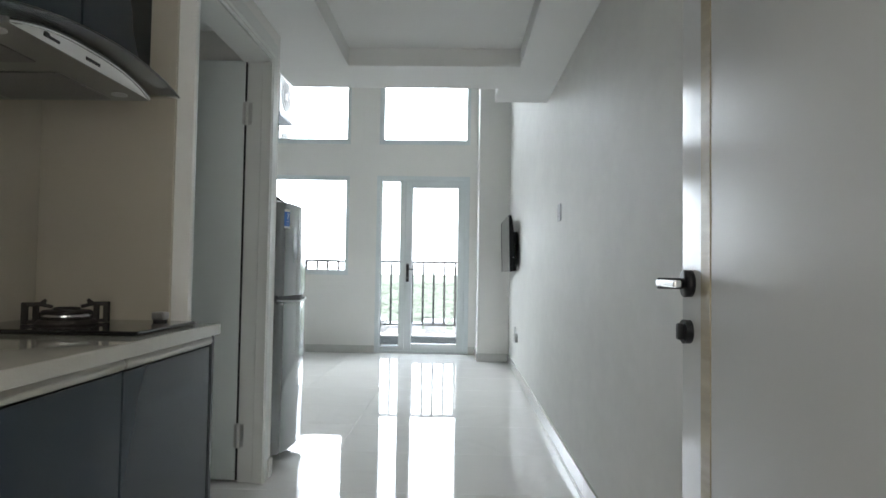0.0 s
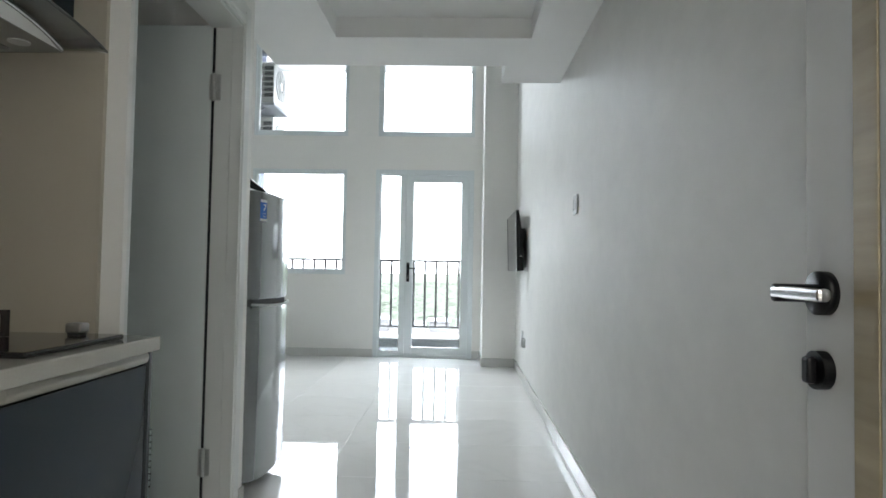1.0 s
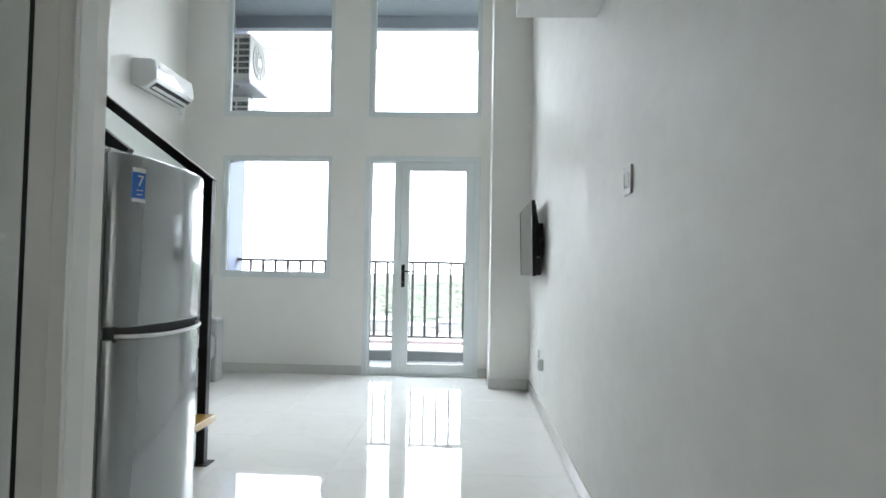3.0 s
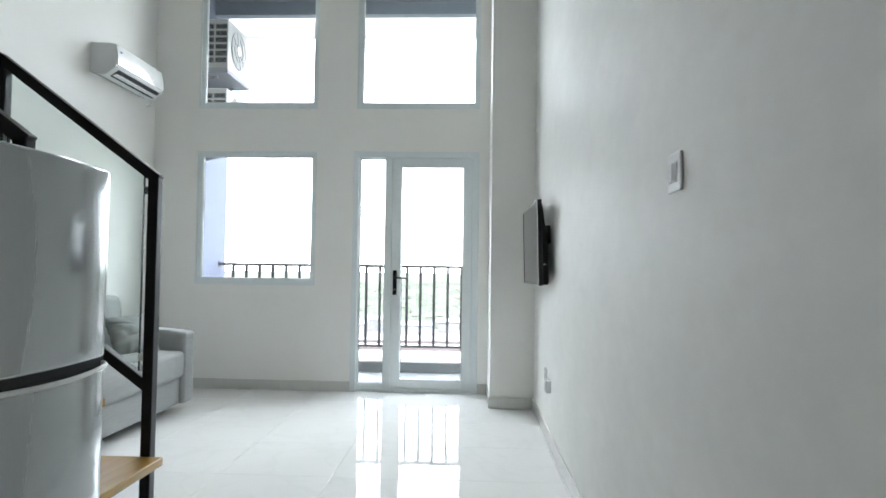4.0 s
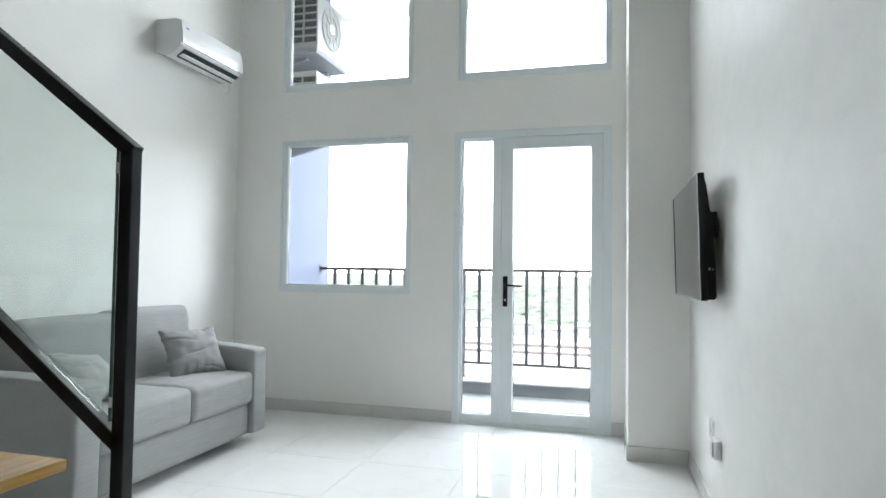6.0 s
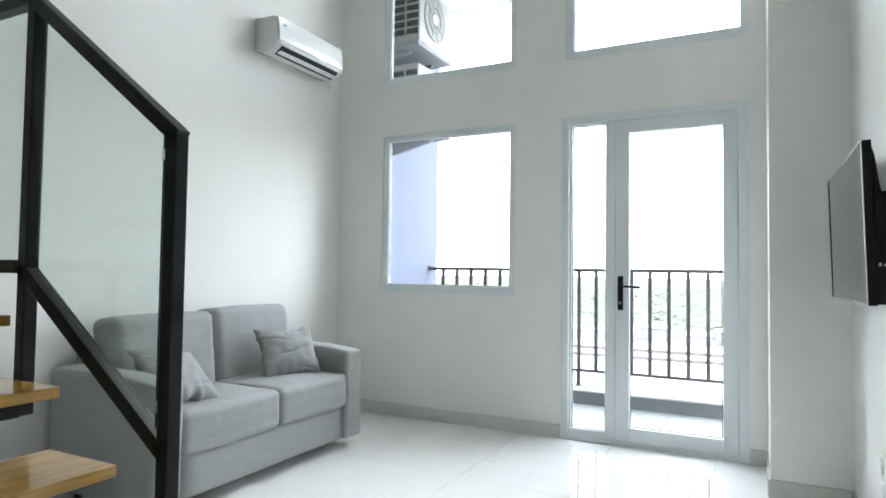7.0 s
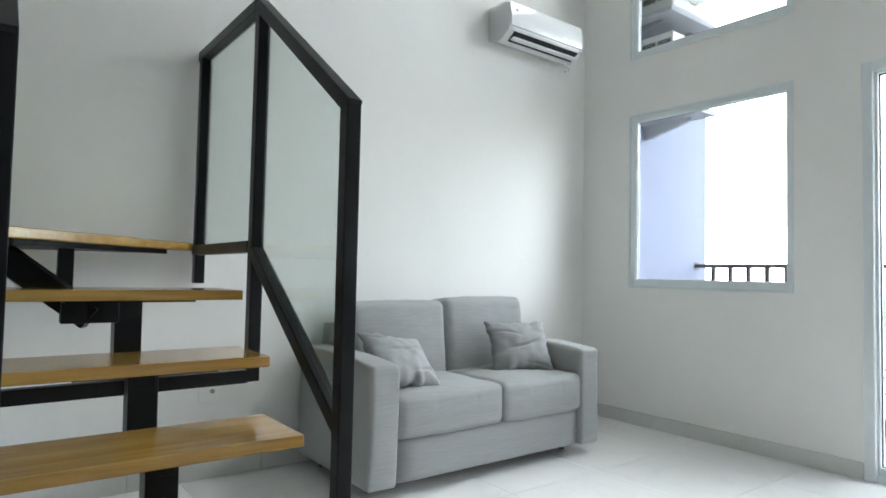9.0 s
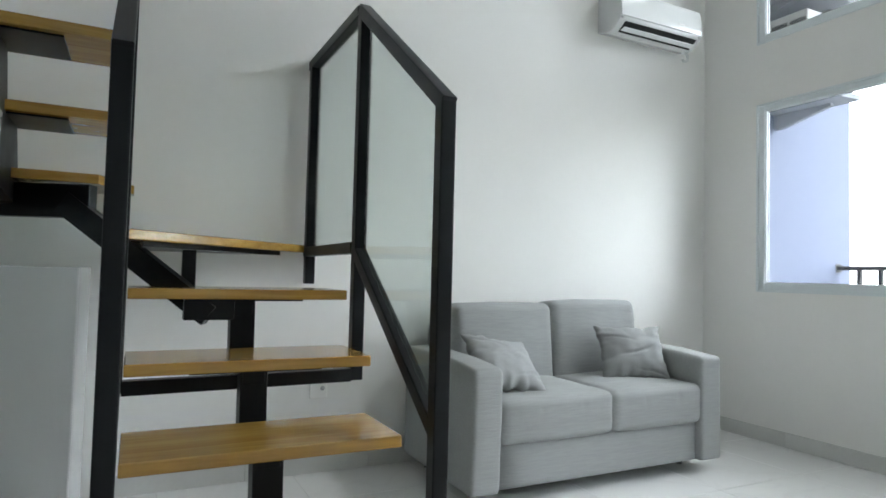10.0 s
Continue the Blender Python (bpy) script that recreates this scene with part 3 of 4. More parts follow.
for y0, y1 in ((0.62, 1.245), (1.25, 1.875), (1.88, 2.25)):
    uc = empty("wall_cabinet", -1.04, (y0 + y1) / 2, 1.6, "dark slate glossy wall cabinet over the hood", "cabinet", "kitchen wall cabinets")
    part("body", boxes([(-1.215, y0, 1.62, -0.882, y1, 2.125)]), CARCASS, uc)
    part("door", boxes([(-0.880, y0 + 0.002, 1.60, -0.860, y1 - 0.002, 2.125)], 0.002), SLATE, uc)

hob = empty("gas_hob", -0.90, 1.99, 0.811, "black glass gas hob with one cast iron burner", "hob")
part("glass_plate", prism([(-0.645, 1.815), (-0.645, 2.158), (-1.15, 2.158), (-1.15, 1.815)], "z", 0.8115, 0.8245, bevel=0.004), HOBGLASS, hob)
BX, BY = -0.95, 2.0
part("burner_base", rod((BX, BY, 0.825), (BX, BY, 0.838), 0.082, 32, r2=0.070), IRON, hob, "", True)
part("burner_ring", rod((BX, BY, 0.838), (BX, BY, 0.856), 0.066, 32), CHROME, hob, "bright metal burner ring", True)
cap = rod((BX, BY, 0.8565), (BX, BY, 0.863), 0.068, 32, r2=0.060)
tube([(BX + 0.03 * math.cos(k * math.pi / 12), BY + 0.03 * math.sin(k * math.pi / 12), 0.866) for k in range(25)], 0.005, 8, cap)
part("burner_cap", cap, IRON, hob, "", True)
for a in (33, 213):
    c, s_ = math.cos(radians(a)), math.sin(radians(a))
    sup = boxes([])
    P = lambda r, z: (BX + r * c, BY + r * s_, z)
    beam(P(0.100, 0.825), P(0.100, 0.886), 0.016, 0.012, 0.002, sup, (0, 1, 0.01))
    beam(P(0.106, 0.880), P(0.050, 0.880), 0.012, 0.012, 0.002, sup)
    beam(P(0.106, 0.831), P(0.060, 0.831), 0.012, 0.010, 0.002, sup)
    beam(P(0.062, 0.879), P(0.034, 0.872), 0.012, 0.010, 0.002, sup)
    beam(P(0.066, 0.880), P(0.050, 0.893), 0.012, 0.010, 0.002, sup)
    beam(P(0.074, 0.828), P(0.074, 0.880), 0.014, 0.012, 0.002, sup, (0, 1, 0.01))
    part("pan_support", sup, IRON, hob)
kn = rod((-0.735, 2.115, 0.825), (-0.735, 2.115, 0.830), 0.020, 24)
part("knob_base", kn, FEET, hob)
part("knob", padded((-0.735, 2.115, 0.842), (0.020, 0.018, 0.012), 0.005, cuts=6), DULLSTEEL, hob, "satin metal control knob", True)

hood = empty("range_hood", -1.0, 1.76, 1.5, "steel range hood with a curved smoked glass canopy", "range hood")
part("underside", boxes([(-1.215, 1.48, 1.488, -0.765, 2.07, 1.500)], 0.001), material("dull_hood_steel", (0.30, 0.295, 0.28), 0.4, metal=0.7, fine=0.06, stretch=(1, 0.1, 1)), hood, "dull steel underside panel")
for y in (1.60, 1.92):
    part("filter", boxes([(-1.17, y - 0.12, 1.4835, -0.87, y + 0.12, 1.4875)], 0.001), material("hood_filter_mesh", (0.24, 0.24, 0.23), 0.5, metal=0.7, fine=0.4, fine_scale=180), hood, "dark grease filter")
for y in (1.52, 2.0):
    part("lamp_cover", rod((-0.82, y, 1.488), (-0.82, y, 1.4845), 0.022, 20), SILVERTOP, hood)
HC, HW = 1.775, 0.288
arc = [HC - HW + 2 * HW * i / 32 for i in range(33)]
rise = lambda y: 1 - abs((y - HC) / HW) ** 2.6
face = bmesh.new()
lo = [face.verts.new((-0.7645 + 0.004 * rise(y), y, 1.4875)) for y in arc]
hi = [face.verts.new((-0.7665 + 0.004 * rise(y), y, 1.4895 + 0.036 * rise(y))) for y in arc]
bk = [face.verts.new((-1.0, y, 1.4895 + 0.036 * rise(y))) for y in arc]
bl2 = [face.verts.new((-1.0, y, 1.4875)) for y in arc]
for i in range(32):
    face.faces.new((lo[i], lo[i + 1], hi[i + 1], hi[i]))
    face.faces.new((hi[i], hi[i + 1], bk[i + 1], bk[i]))
    face.faces.new((bk[i], bk[i + 1], bl2[i + 1], bl2[i]))
# The steel's bright reflection is put into this pale, barely metallic colour.
fascia = part("fascia", face, material("silver_fascia_sheen", (0.80, 0.80, 0.79), 0.34, metal=0.15, var=0.03), hood, "curved steel control fascia with its bright reflection in the colour", True)
sharpen(fascia)
part("fascia_rim", tube([(-0.7625 + 0.004 * rise(y), y, 1.4915 + 0.036 * rise(y)) for y in arc], 0.0022, 8), PLASTIC, hood, "", True)
part("seal", tube([(-0.7625 + 0.004 * rise(y), y, 1.4965 + 0.036 * rise(y)) for y in arc], 0.0026, 8), FEET, hood, "black seal under the glass", True)
for i in range(5):
    part("button", boxes([(-0.766, 1.742 + i * 0.0125, 1.4995, -0.7582, 1.750 + i * 0.0125, 1.508)], 0.001), FEET, hood)
part("maker_mark", boxes([(-0.766, 1.588, 1.500, -0.7590, 1.640, 1.506), (-0.766, 1.590, 1.506, -0.7590, 1.604, 1.511)]), FEET, hood, "small dark unreadable mark")
gl = bmesh.new()
ga = [1.40 + 0.796 * i / 36 for i in range(37)]
dip = lambda y: 1.560 - 0.27 * (y - 1.87) ** 2
rows = []
for x, dz in ((-1.215, 0.0), (-0.725, 0.0), (-0.725, 0.006), (-1.215, 0.006)):
    rows.append([gl.verts.new((x - (0.012 * abs((y - 1.80) / 0.4) ** 3 if x > -1 else 0), y, dip(y) + dz)) for y in ga])
for a in range(4):
    for i in range(36):
        gl.faces.new((rows[a][i], rows[a][i + 1], rows[(a + 1) % 4][i + 1], rows[(a + 1) % 4][i]))
for i in (0, 36):
    gl.faces.new([rows[a][i] for a in range(4)])
part("canopy", gl, HOODGLASS, hood, "smoked curved glass canopy", True)
rim = tube([(-0.725 - 0.012 * abs((y - 1.80) / 0.4) ** 3, y, dip(y) + 0.003) for y in ga], 0.0036, 8)
part("canopy_edge", rim, HOBGLASS, hood, "dark polished glass edge", True)
part("chimney", boxes([(-1.215, 1.62, 1.56, -1.0, 1.87, 1.62)]), STEEL, hood)

# ---- fridge ----
fr = empty("fridge", -1.05, 3.58, 0, "silver two-door fridge with bowed fronts", "fridge")
FY0, FY1 = 3.312, 3.825
FD = 0.106


def bowed(z0, z1, bevel=0.008):
    pts = [(-0.87 + FD, FY0), (-0.87 + FD, FY1)]
    n = 56
    for i in range(n + 1):
        u = math.sin((0.5 - i / n) * math.pi)
        edge = 1 - abs(u) ** 14
        pts.append((-0.865 + FD + 0.045 * edge + 0.032 * (1 - u * u), (FY0 + FY1) / 2 + u * (FY1 - FY0) / 2))
    bm = prism(pts, "z", z0, z1)
    rim = [e for e in bm.edges if abs(e.verts[0].co.z - e.verts[1].co.z) < 1e-6 and min(v.co.x for v in e.verts) > -0.869 + FD]
    bmesh.ops.bevel(bm, geom=rim, offset=bevel, segments=3, affect="EDGES", profile=0.5)
    return bm


part("body", boxes([(-1.34, FY0 + 0.004, 0.05, -0.876 + FD, FY1 - 0.004, 1.323)], 0.006), SILVERTOP, fr)
part("top_cover", boxes([(-1.34, FY0 + 0.002, 1.324, -0.86 + FD, FY1 - 0.002, 1.342)], 0.006), SILVERTOP, fr)
dl = part("lower_door", bowed(0.062, 0.822), SILVER, fr, "", True)
sharpen(dl)
du = part("upper_door", bowed(0.850, 1.330), SILVER, fr, "", True)
sharpen(du)
part("handle_recess", boxes([(-0.87 + FD, FY0 + 0.01, 0.812, -0.835 + FD, FY1 - 0.01, 0.856)]), DARKSLOT, fr, "dark recessed grip between the doors")
lip = tube([(-0.865 + FD + 0.045 * (1 - abs(u) ** 14) + 0.032 * (1 - u * u) + 0.004, (FY0 + FY1) / 2 + u * (FY1 - FY0) / 2, 0.820 + 0.010 * u * u) for u in [-0.96 + 1.92 * i / 30 for i in range(31)]], 0.006, 8)
part("grip_lip", lip, SILVERTOP, dl, "grey grip edge", True)
for y in (FY0 + 0.06, FY1 - 0.06):
    part("foot", rod((-0.85, y, 0), (-0.85, y, 0.052), 0.022, 16), FEET, fr)
    part("foot", rod((-1.29, y, 0), (-1.29, y, 0.052), 0.022, 16), FEET, fr)
part("kick_plate", boxes([(-0.83, FY0 + 0.02, 0.02, -0.79, FY1 - 0.02, 0.055)], 0.004), FEET, fr)


def on_front(y, off):
    u = (y - (FY0 + FY1) / 2) / ((FY1 - FY0) / 2)
    return -0.865 + FD + 0.045 * (1 - abs(u) ** 14) + 0.032 * (1 - u * u) + off


SY0, SY1, SZ0, SZ1 = 3.346, 3.388, 1.198, 1.293
tilt = math.degrees(math.atan2(on_front(SY1, 0) - on_front(SY0, 0), SY1 - SY0))


def decal(y0, z0, y1, z1, off):
    """A thin sticker that follows the bowed front."""
    bm = bmesh.new()
    n = 12
    ys = [y0 + (y1 - y0) * i / n for i in range(n + 1)]
    rows = [[bm.verts.new((on_front(y, off + o), y, z)) for y in ys] for o, z in ((0, z0), (0, z1), (-0.0012, z1), (-0.0012, z0))]
    for a, b in ((0, 1), (1, 2), (2, 3), (3, 0)):
        for i in range(n):
            bm.faces.new((rows[a][i], rows[a][i + 1], rows[b][i + 1], rows[b][i]))
    bm.faces.new([r[0] for r in rows])
    bm.faces.new([r[n] for r in rows])
    return bm


st = part("warranty_label", decal(SY0, SZ0, SY1, SZ1, 0.0015), BLUE, du, "blue sticker with a white number")
part("label_band", decal(SY0, SZ1 - 0.012, SY1, SZ1, 0.0024), WHITE, st)
part("label_band", decal(SY0, SZ0, SY1, SZ0 + 0.010, 0.0024), WHITE, st)
part("label_line", decal(SY0 + 0.012, SZ0 + 0.032, SY1 - 0.010, SZ0 + 0.034, 0.0030), WHITE, st)
part("label_line", decal(SY0 + 0.012, SZ0 + 0.020, SY1 - 0.014, SZ0 + 0.022, 0.0030), WHITE, st)
tx = bpy.data.curves.new("figure", "FONT")
tx.body, tx.size, tx.extrude, tx.align_x = "7", 0.044, 0.0004, "CENTER"
txo = new("figure_source", tx)
tm = bpy.data.meshes.new_from_object(txo.evaluated_get(bpy.context.evaluated_depsgraph_get()))
bpy.data.objects.remove(txo)
tb = bmesh.new()
tb.from_mesh(tm)
tb.transform(pose(on_front(3.367, 0.0042), 3.367, SZ0 + 0.044, 90, 0, 90 - tilt))
part("label_number", tb, WHITE, st)

# ---- stairs ----
stairs = empty("staircase", -1.6, 4.46, 0, "black steel staircase with varnished wooden treads and glass sides", "staircase")
YA, YB, TW = 4.065, 4.870, 0.046
TREADS = [(-1.072, 0.264), (-1.335, 0.508), (-1.62, 0.708), (-1.905, 0.920)]
for x, z in TREADS:
    part("tread", boxes([(x - 0.325, YA + 0.026, z - 0.036, x, YB - 0.028, z)], 0.004), OAK, stairs)
    part("tread_plate", boxes([(x - 0.30, 4.27, z - 0.043, x - 0.03, 4.68, z - 0.0365)]), BLACK, stairs)
part("winder_tread", prism([(-1.90, 4.088), (-2.625, 4.852), (-2.635, 4.088)], "z", 1.081, 1.117, bevel=0.004), OAK, stairs)
part("winder_tread", prism([(-2.28, 3.45), (-2.28, 3.975), (-2.55, 4.095), (-2.64, 4.095), (-2.64, 3.45)], "z", 1.300, 1.336, bevel=0.003), OAK, stairs)
UP = [(-2.42, -2.10, 1.541), (-2.16, -1.85, 1.751), (-1.93, -1.60, 1.961), (-1.68, -1.35, 2.165)]
for x0, x1, z in UP:
    part("tread", boxes([(x0, 3.40, z - 0.036, x1, 4.02, z)], 0.004), OAK, stairs)
    part("tread_plate", boxes([(x0 + 0.03, 3.55, z - 0.043, x1 - 0.03, 3.88, z - 0.0365)]), BLACK, stairs)
# zigzag spine under the lower flight
YS = 4.485
prev = 0.0
for i, (x, z) in enumerate(TREADS):
    under = z - 0.043
    xv = x - 0.19
    part("spine_post", beam((xv, YS, prev + 0.0005 if i == 0 else prev - 0.03), (xv - 0.012, YS, under), 0.075, 0.090, 0.004, None, (0, 1, 0)), BLACK, stairs)
    part("spine_arm", beam((xv + 0.03, YS, under - 0.031), (x - 0.285 - 0.235 if i < 3 else x - 0.30, YS, under - 0.031), 0.072, 0.060, 0.004), BLACK, stairs)
    prev = under
part("winder_post", boxes([(-2.275, 4.275, 0.88, -2.225, 4.325, 1.084)], 0.003), BLACK, stairs)
part("winder_plate", prism([(-2.00, 4.13), (-2.56, 4.72), (-2.60, 4.13)], "z", 1.062, 1.0885), BLACK, stairs)
sp = bmesh.new()
prism([(-2.62, 1.19), (-2.44, 1.19), (-2.34, 1.22), (-2.06, 1.25), (-1.95, 1.44), (-1.80, 1.46), (-1.72, 1.66), (-1.55, 1.68), (-1.46, 1.88), (-1.30, 1.90), (-1.16, 2.16), (-1.40, 2.12),
       (-1.60, 2.12), (-1.66, 1.918), (-1.86, 1.918), (-1.92, 1.708), (-2.10, 1.708), (-2.16, 1.498), (-2.36, 1.498), (-2.44, 1.288), (-2.62, 1.288)], "y", 3.64, 3.70, sp)
part("upper_spine", sp, BLACK, stairs)
sp = bmesh.new()
beam((-2.43, 3.60, 1.230), (-2.27, 3.96, 1.230), 0.06, 0.124, 0.003, sp)
beam((-2.305, 3.87, 1.225), (-2.080, 4.37, 0.815), 0.06, 0.085, 0.003, sp)
beam((-2.085, 4.275, 0.838), (-2.085, 4.452, 0.838), 0.06, 0.076, 0.003, sp)
part("spine_link", sp, BLACK, stairs)


def balustrade(y, back):
    b = part("balustrade", beam((-1.156, y, 0.0), (-1.156, y, 1.475), TW, TW, 0.004, up=(0, 1, 0)), BLACK, stairs, "black square tube balustrade with clear glass")
    part("foot_plate", boxes([(-1.206, y - 0.05, 0.0005, -1.106, y + 0.05, 0.007)], 0.001), BLACK, b)
    part("handrail", beam((-1.139, y, 1.463), (-1.890, y, 2.015), TW, TW, 0.004), BLACK, b)
    part("mid_post", beam((-1.868, y, 0.586), (-1.868, y, 2.0), TW, TW, 0.004, up=(0, 1, 0)), BLACK, b)
    part("lower_rail", beam((-1.161, y, 0.560), (-1.890, y, 1.085), TW, TW, 0.004), BLACK, b)
    part("pane", prism([(-1.2075, 0.626), (-1.846, 1.09), (-1.846, 1.95), (-1.2075, 1.483)], "y", y - 0.004, y + 0.004), RAILGLASS, b)
    if back:
        part("top_rail", beam((-1.895, y, 2.012), (-2.645, y, 2.012), TW, TW, 0.004), BLACK, b)
        part("wall_post", beam((-2.600, y, 0.93), (-2.600, y, 1.995), TW, TW, 0.004, up=(0, 1, 0)), BLACK, b)
        part("lower_rail", beam((-1.900, y, 1.085), (-2.640, y, 1.085), TW, TW, 0.004), BLACK, b)
        part("pane", prism([(-1.916, 1.108), (-2.577, 1.108), (-2.577, 1.990), (-1.916, 1.990)], "y", y - 0.004, y + 0.004), RAILGLASS, b)
    part("pane_edge", boxes([(-1.2075, y - 0.0048, 0.626, -1.2035, y + 0.0048, 1.483)]), EDGEGLASS, b, "greenish polished glass edge")
    for z in (0.67, 1.40):
        part("clip", boxes([(-1.206, y - 0.010, z, -1.176, y + 0.010, z + 0.035)], 0.002), CHROME, b)


balustrade(YB, True)
balustrade(YA, False)
part("cross_beam", beam((-1.868, YA + 0.02, 0.600), (-1.868, YB - 0.02, 0.606), TW, 0.048, 0.004), BLACK, stairs)

us = empty("understair_cabinet", -2.3, 3.7, 0, "white low cabinet under the upper stair flight", "cabinet")
part("body", boxes([(-2.64, 3.33, 0.0, -2.02, 3.944, 0.984)], 0.004), PLASTIC, us)
part("door", boxes([(-2.018, 3.335, 0.02, -2.0, 3.942, 0.984)], 0.003), PLASTIC, us)

# ---- sofa ----
sofa = empty("sofa", -2.25, 6.15, 0, "grey fabric two-seat sofa with padded arms by the wall", "sofa")
part("base", padded((-2.24, 6.147, 0.160), (0.330, 0.603, 0.098), 0.012, cuts=8), FABRIC, sofa, "", True)


def tucked(bm, y, w, x, z, n):
    """Pulls short pleats into the front edge of a seat cushion."""
    for k in range(n):
        yc = y + w * (0.75 * k - 0.35)
        for v in bm.verts:
            g = max(0.0, 1 - abs(v.co.y - yc) / 0.020) * max(0.0, 1 - abs(v.co.z - z) / 0.05) * max(0.0, 1 - abs(v.co.x - x) / 0.06)
            v.co.x -= 0.005 * g
    return bm


for y, w in ((5.862, 0.315), (6.474, 0.297)):
    seat = padded((-2.20, y, 0.355), (0.314, w, 0.100), 0.036, (0.012, 0.004, 0.016), 44, 0.0035, y)
    part("seat_cushion", tucked(seat, y, w, -1.886, 0.40, 2), FABRIC, sofa, "", True)
    for z in (0.292, 0.418):
        q = [(-1.890 + 0.006 * (1 - (k / 10) ** 4), y + w * 0.93 * k / 10, z) for k in range(-10, 11)]
        part("piping", tube(q, 0.0028, 6), FABRIC, sofa, "", True)
for y, w, h in ((5.880, 0.306, 0.236), (6.496, 0.306, 0.244)):
    back = padded((-2.475, y, 0.37 + h), (0.10, w, h), 0.046, (0.020, 0.003, 0.006), 36, 0.0035, y + 2, (0, -7, 0))
    # puckers along the side seams
    for v in back.verts:
        e = max(0.0, 1 - abs(abs(v.co.y - y) - (w - 0.012)) / 0.030)
        v.co.x += 0.005 * e * noise.noise(Vector((y, 0.0, v.co.z * 34)))
    part("back_cushion", back, FABRIC, sofa, "", True)
part("back_frame", padded((-2.59, 6.147, 0.40), (0.045, 0.62, 0.33), 0.025, cuts=8), FABRIC, sofa, "", True)
for y in (5.472, 6.822):
    arm = padded((-2.245, y, 0.338), (0.367, 0.074, 0.278), 0.020, (0.004, 0.003, 0.004), 30, 0.0018, y)
    for v in arm.verts:
        k = max(0.0, (v.co.x + 2.245) / 0.365)
        v.co.z -= 0.024 * k * k * max(0.0, min(1.0, (v.co.z - 0.15) / 0.40))
        out = -1 if y < 6 else 1
        v.co.y += out * 0.012 * max(0.0, 0.4 - v.co.z) * 2 * k
    part("arm", arm, FABRIC, sofa, "", True)
for x in (-2.06, -2.52):
    for y in (5.50, 6.79):
        part("foot", rod((x, y, 0), (x, y, 0.080), 0.018, 16, r2=0.022), FEET, sofa)
tagged(part("throw_pillow", pillow((-2.125, 5.696, 0.572), 0.362, 0.345, 0.135, (0.02, 0.99, -0.15), (-0.80, 0.10, 0.60), 1), FABRIC2, None, "", True), "rumpled grey throw pillow leaning on the sofa arm", "pillow", "sofa pillows")
tagged(part("throw_pillow", pillow((-2.185, 6.562, 0.588), 0.385, 0.320, 0.145, (0.33, 0.94, 0.0), (-0.46, 0.16, 0.87), 7), FABRIC2, None, "", True), "rumpled grey throw pillow with puckered seams against the sofa back", "pillow", "sofa pillows")

# ---- indoor air conditioner ----
ac = empty("air_conditioner", XL, 7.02, 2.5, "white split air conditioner high on the wall", "air conditioner")
prof = [(XL + 0.001, 2.548), (XL + 0.001, 2.772), (XL + 0.160, 2.768), (XL + 0.186, 2.758), (XL + 0.198, 2.735), (XL + 0.206, 2.600), (XL + 0.200, 2.578), (XL + 0.128, 2.526), (XL + 0.085, 2.522)]
AY0, AY1 = 6.690, 7.392
part("casing", prism(prof, "y", AY0, AY1, bevel=0.006), ACWHITE, ac)
# the front panel bows outwards between top and bottom
bow = [(XL + 0.188 + 0.0285 * math.sin(math.radians(18 + 82 * k / 10)), 2.760 - 0.160 * k / 10) for k in range(11)]
fp = part("front_panel", prism(bow + [(XL + 0.204, 2.600), (XL + 0.186, 2.757)], "y", AY0 + 0.006, AY1 - 0.006), ACWHITE, ac, "", True)
sharpen(fp, 30)
# Flat dark plate on the closed casing; the outlet's shade is coloured in.
part("outlet", prism([(XL + 0.1995, 2.5705), (XL + 0.1355, 2.5242), (XL + 0.133, 2.5277), (XL + 0.197, 2.574)], "y", AY0 + 0.05, AY1 - 0.04), DARKSLOT, ac, "dark air outlet slot")
part("louver", prism([(XL + 0.150, 2.530), (XL + 0.184, 2.540), (XL + 0.184, 2.544), (XL + 0.150, 2.534)], "y", AY0 + 0.055, AY1 - 0.045), PLASTIC, ac)
for k in range(9):
    y = AY0 + 0.09 + k * 0.066
    part("vane", prism([(XL + 0.196, 2.5665), (XL + 0.168, 2.5455), (XL + 0.170, 2.5435), (XL + 0.198, 2.5645)], "y", y, y + 0.003), GASKET, ac)
for y in (AY0 + 0.012, AY1 - 0.030):
    part("panel_latch", boxes([(XL + 0.198, y, 2.582, XL + 0.2075, y + 0.016, 2.596)], 0.002), SILVERTOP, ac)
for y in (AY0 + 0.10, AY0 + 0.25, AY1 - 0.12):
    part("screw_cap", boxes([(XL + 0.098, y, 2.5195, XL + 0.116, y + 0.022, 2.5222)]), SILVERTOP, ac)
part("maker_badge", boxes([(XL + 0.206, AY0 + 0.05, 2.706, XL + 0.2112, AY0 + 0.072, 2.715)]), BLUE, ac, "tiny blue badge")
part("status_light", boxes([(XL + 0.214, 7.18, 2.632, XL + 0.2185, 7.225, 2.642)], 0.002), WHITE, ac)
pipe = tube([(XL + 0.10, 7.352 + 0.03 * math.sin(a), 2.488 + 0.028 * math.cos(a)) for a in [i * math.pi / 10 for i in range(-2, 13)]], 0.009)
part("drain_hose", pipe, PLASTIC, ac, "short curled drain hose", True)

# ---- television ----
tv = empty("television", 0.70, 6.52, 1.26, "black flat television on a wall bracket", "television")
tvt = Matrix.Translation((0.657, 6.465, 1.262)) @ pose(0, 0, 0, 0, -1.5, -0.1)


def tv_part(name, rows, mat, label="", bevel=0.003):
    bm = boxes(rows, bevel)
    bm.transform(tvt)
    part(name, bm, mat, tv, label)


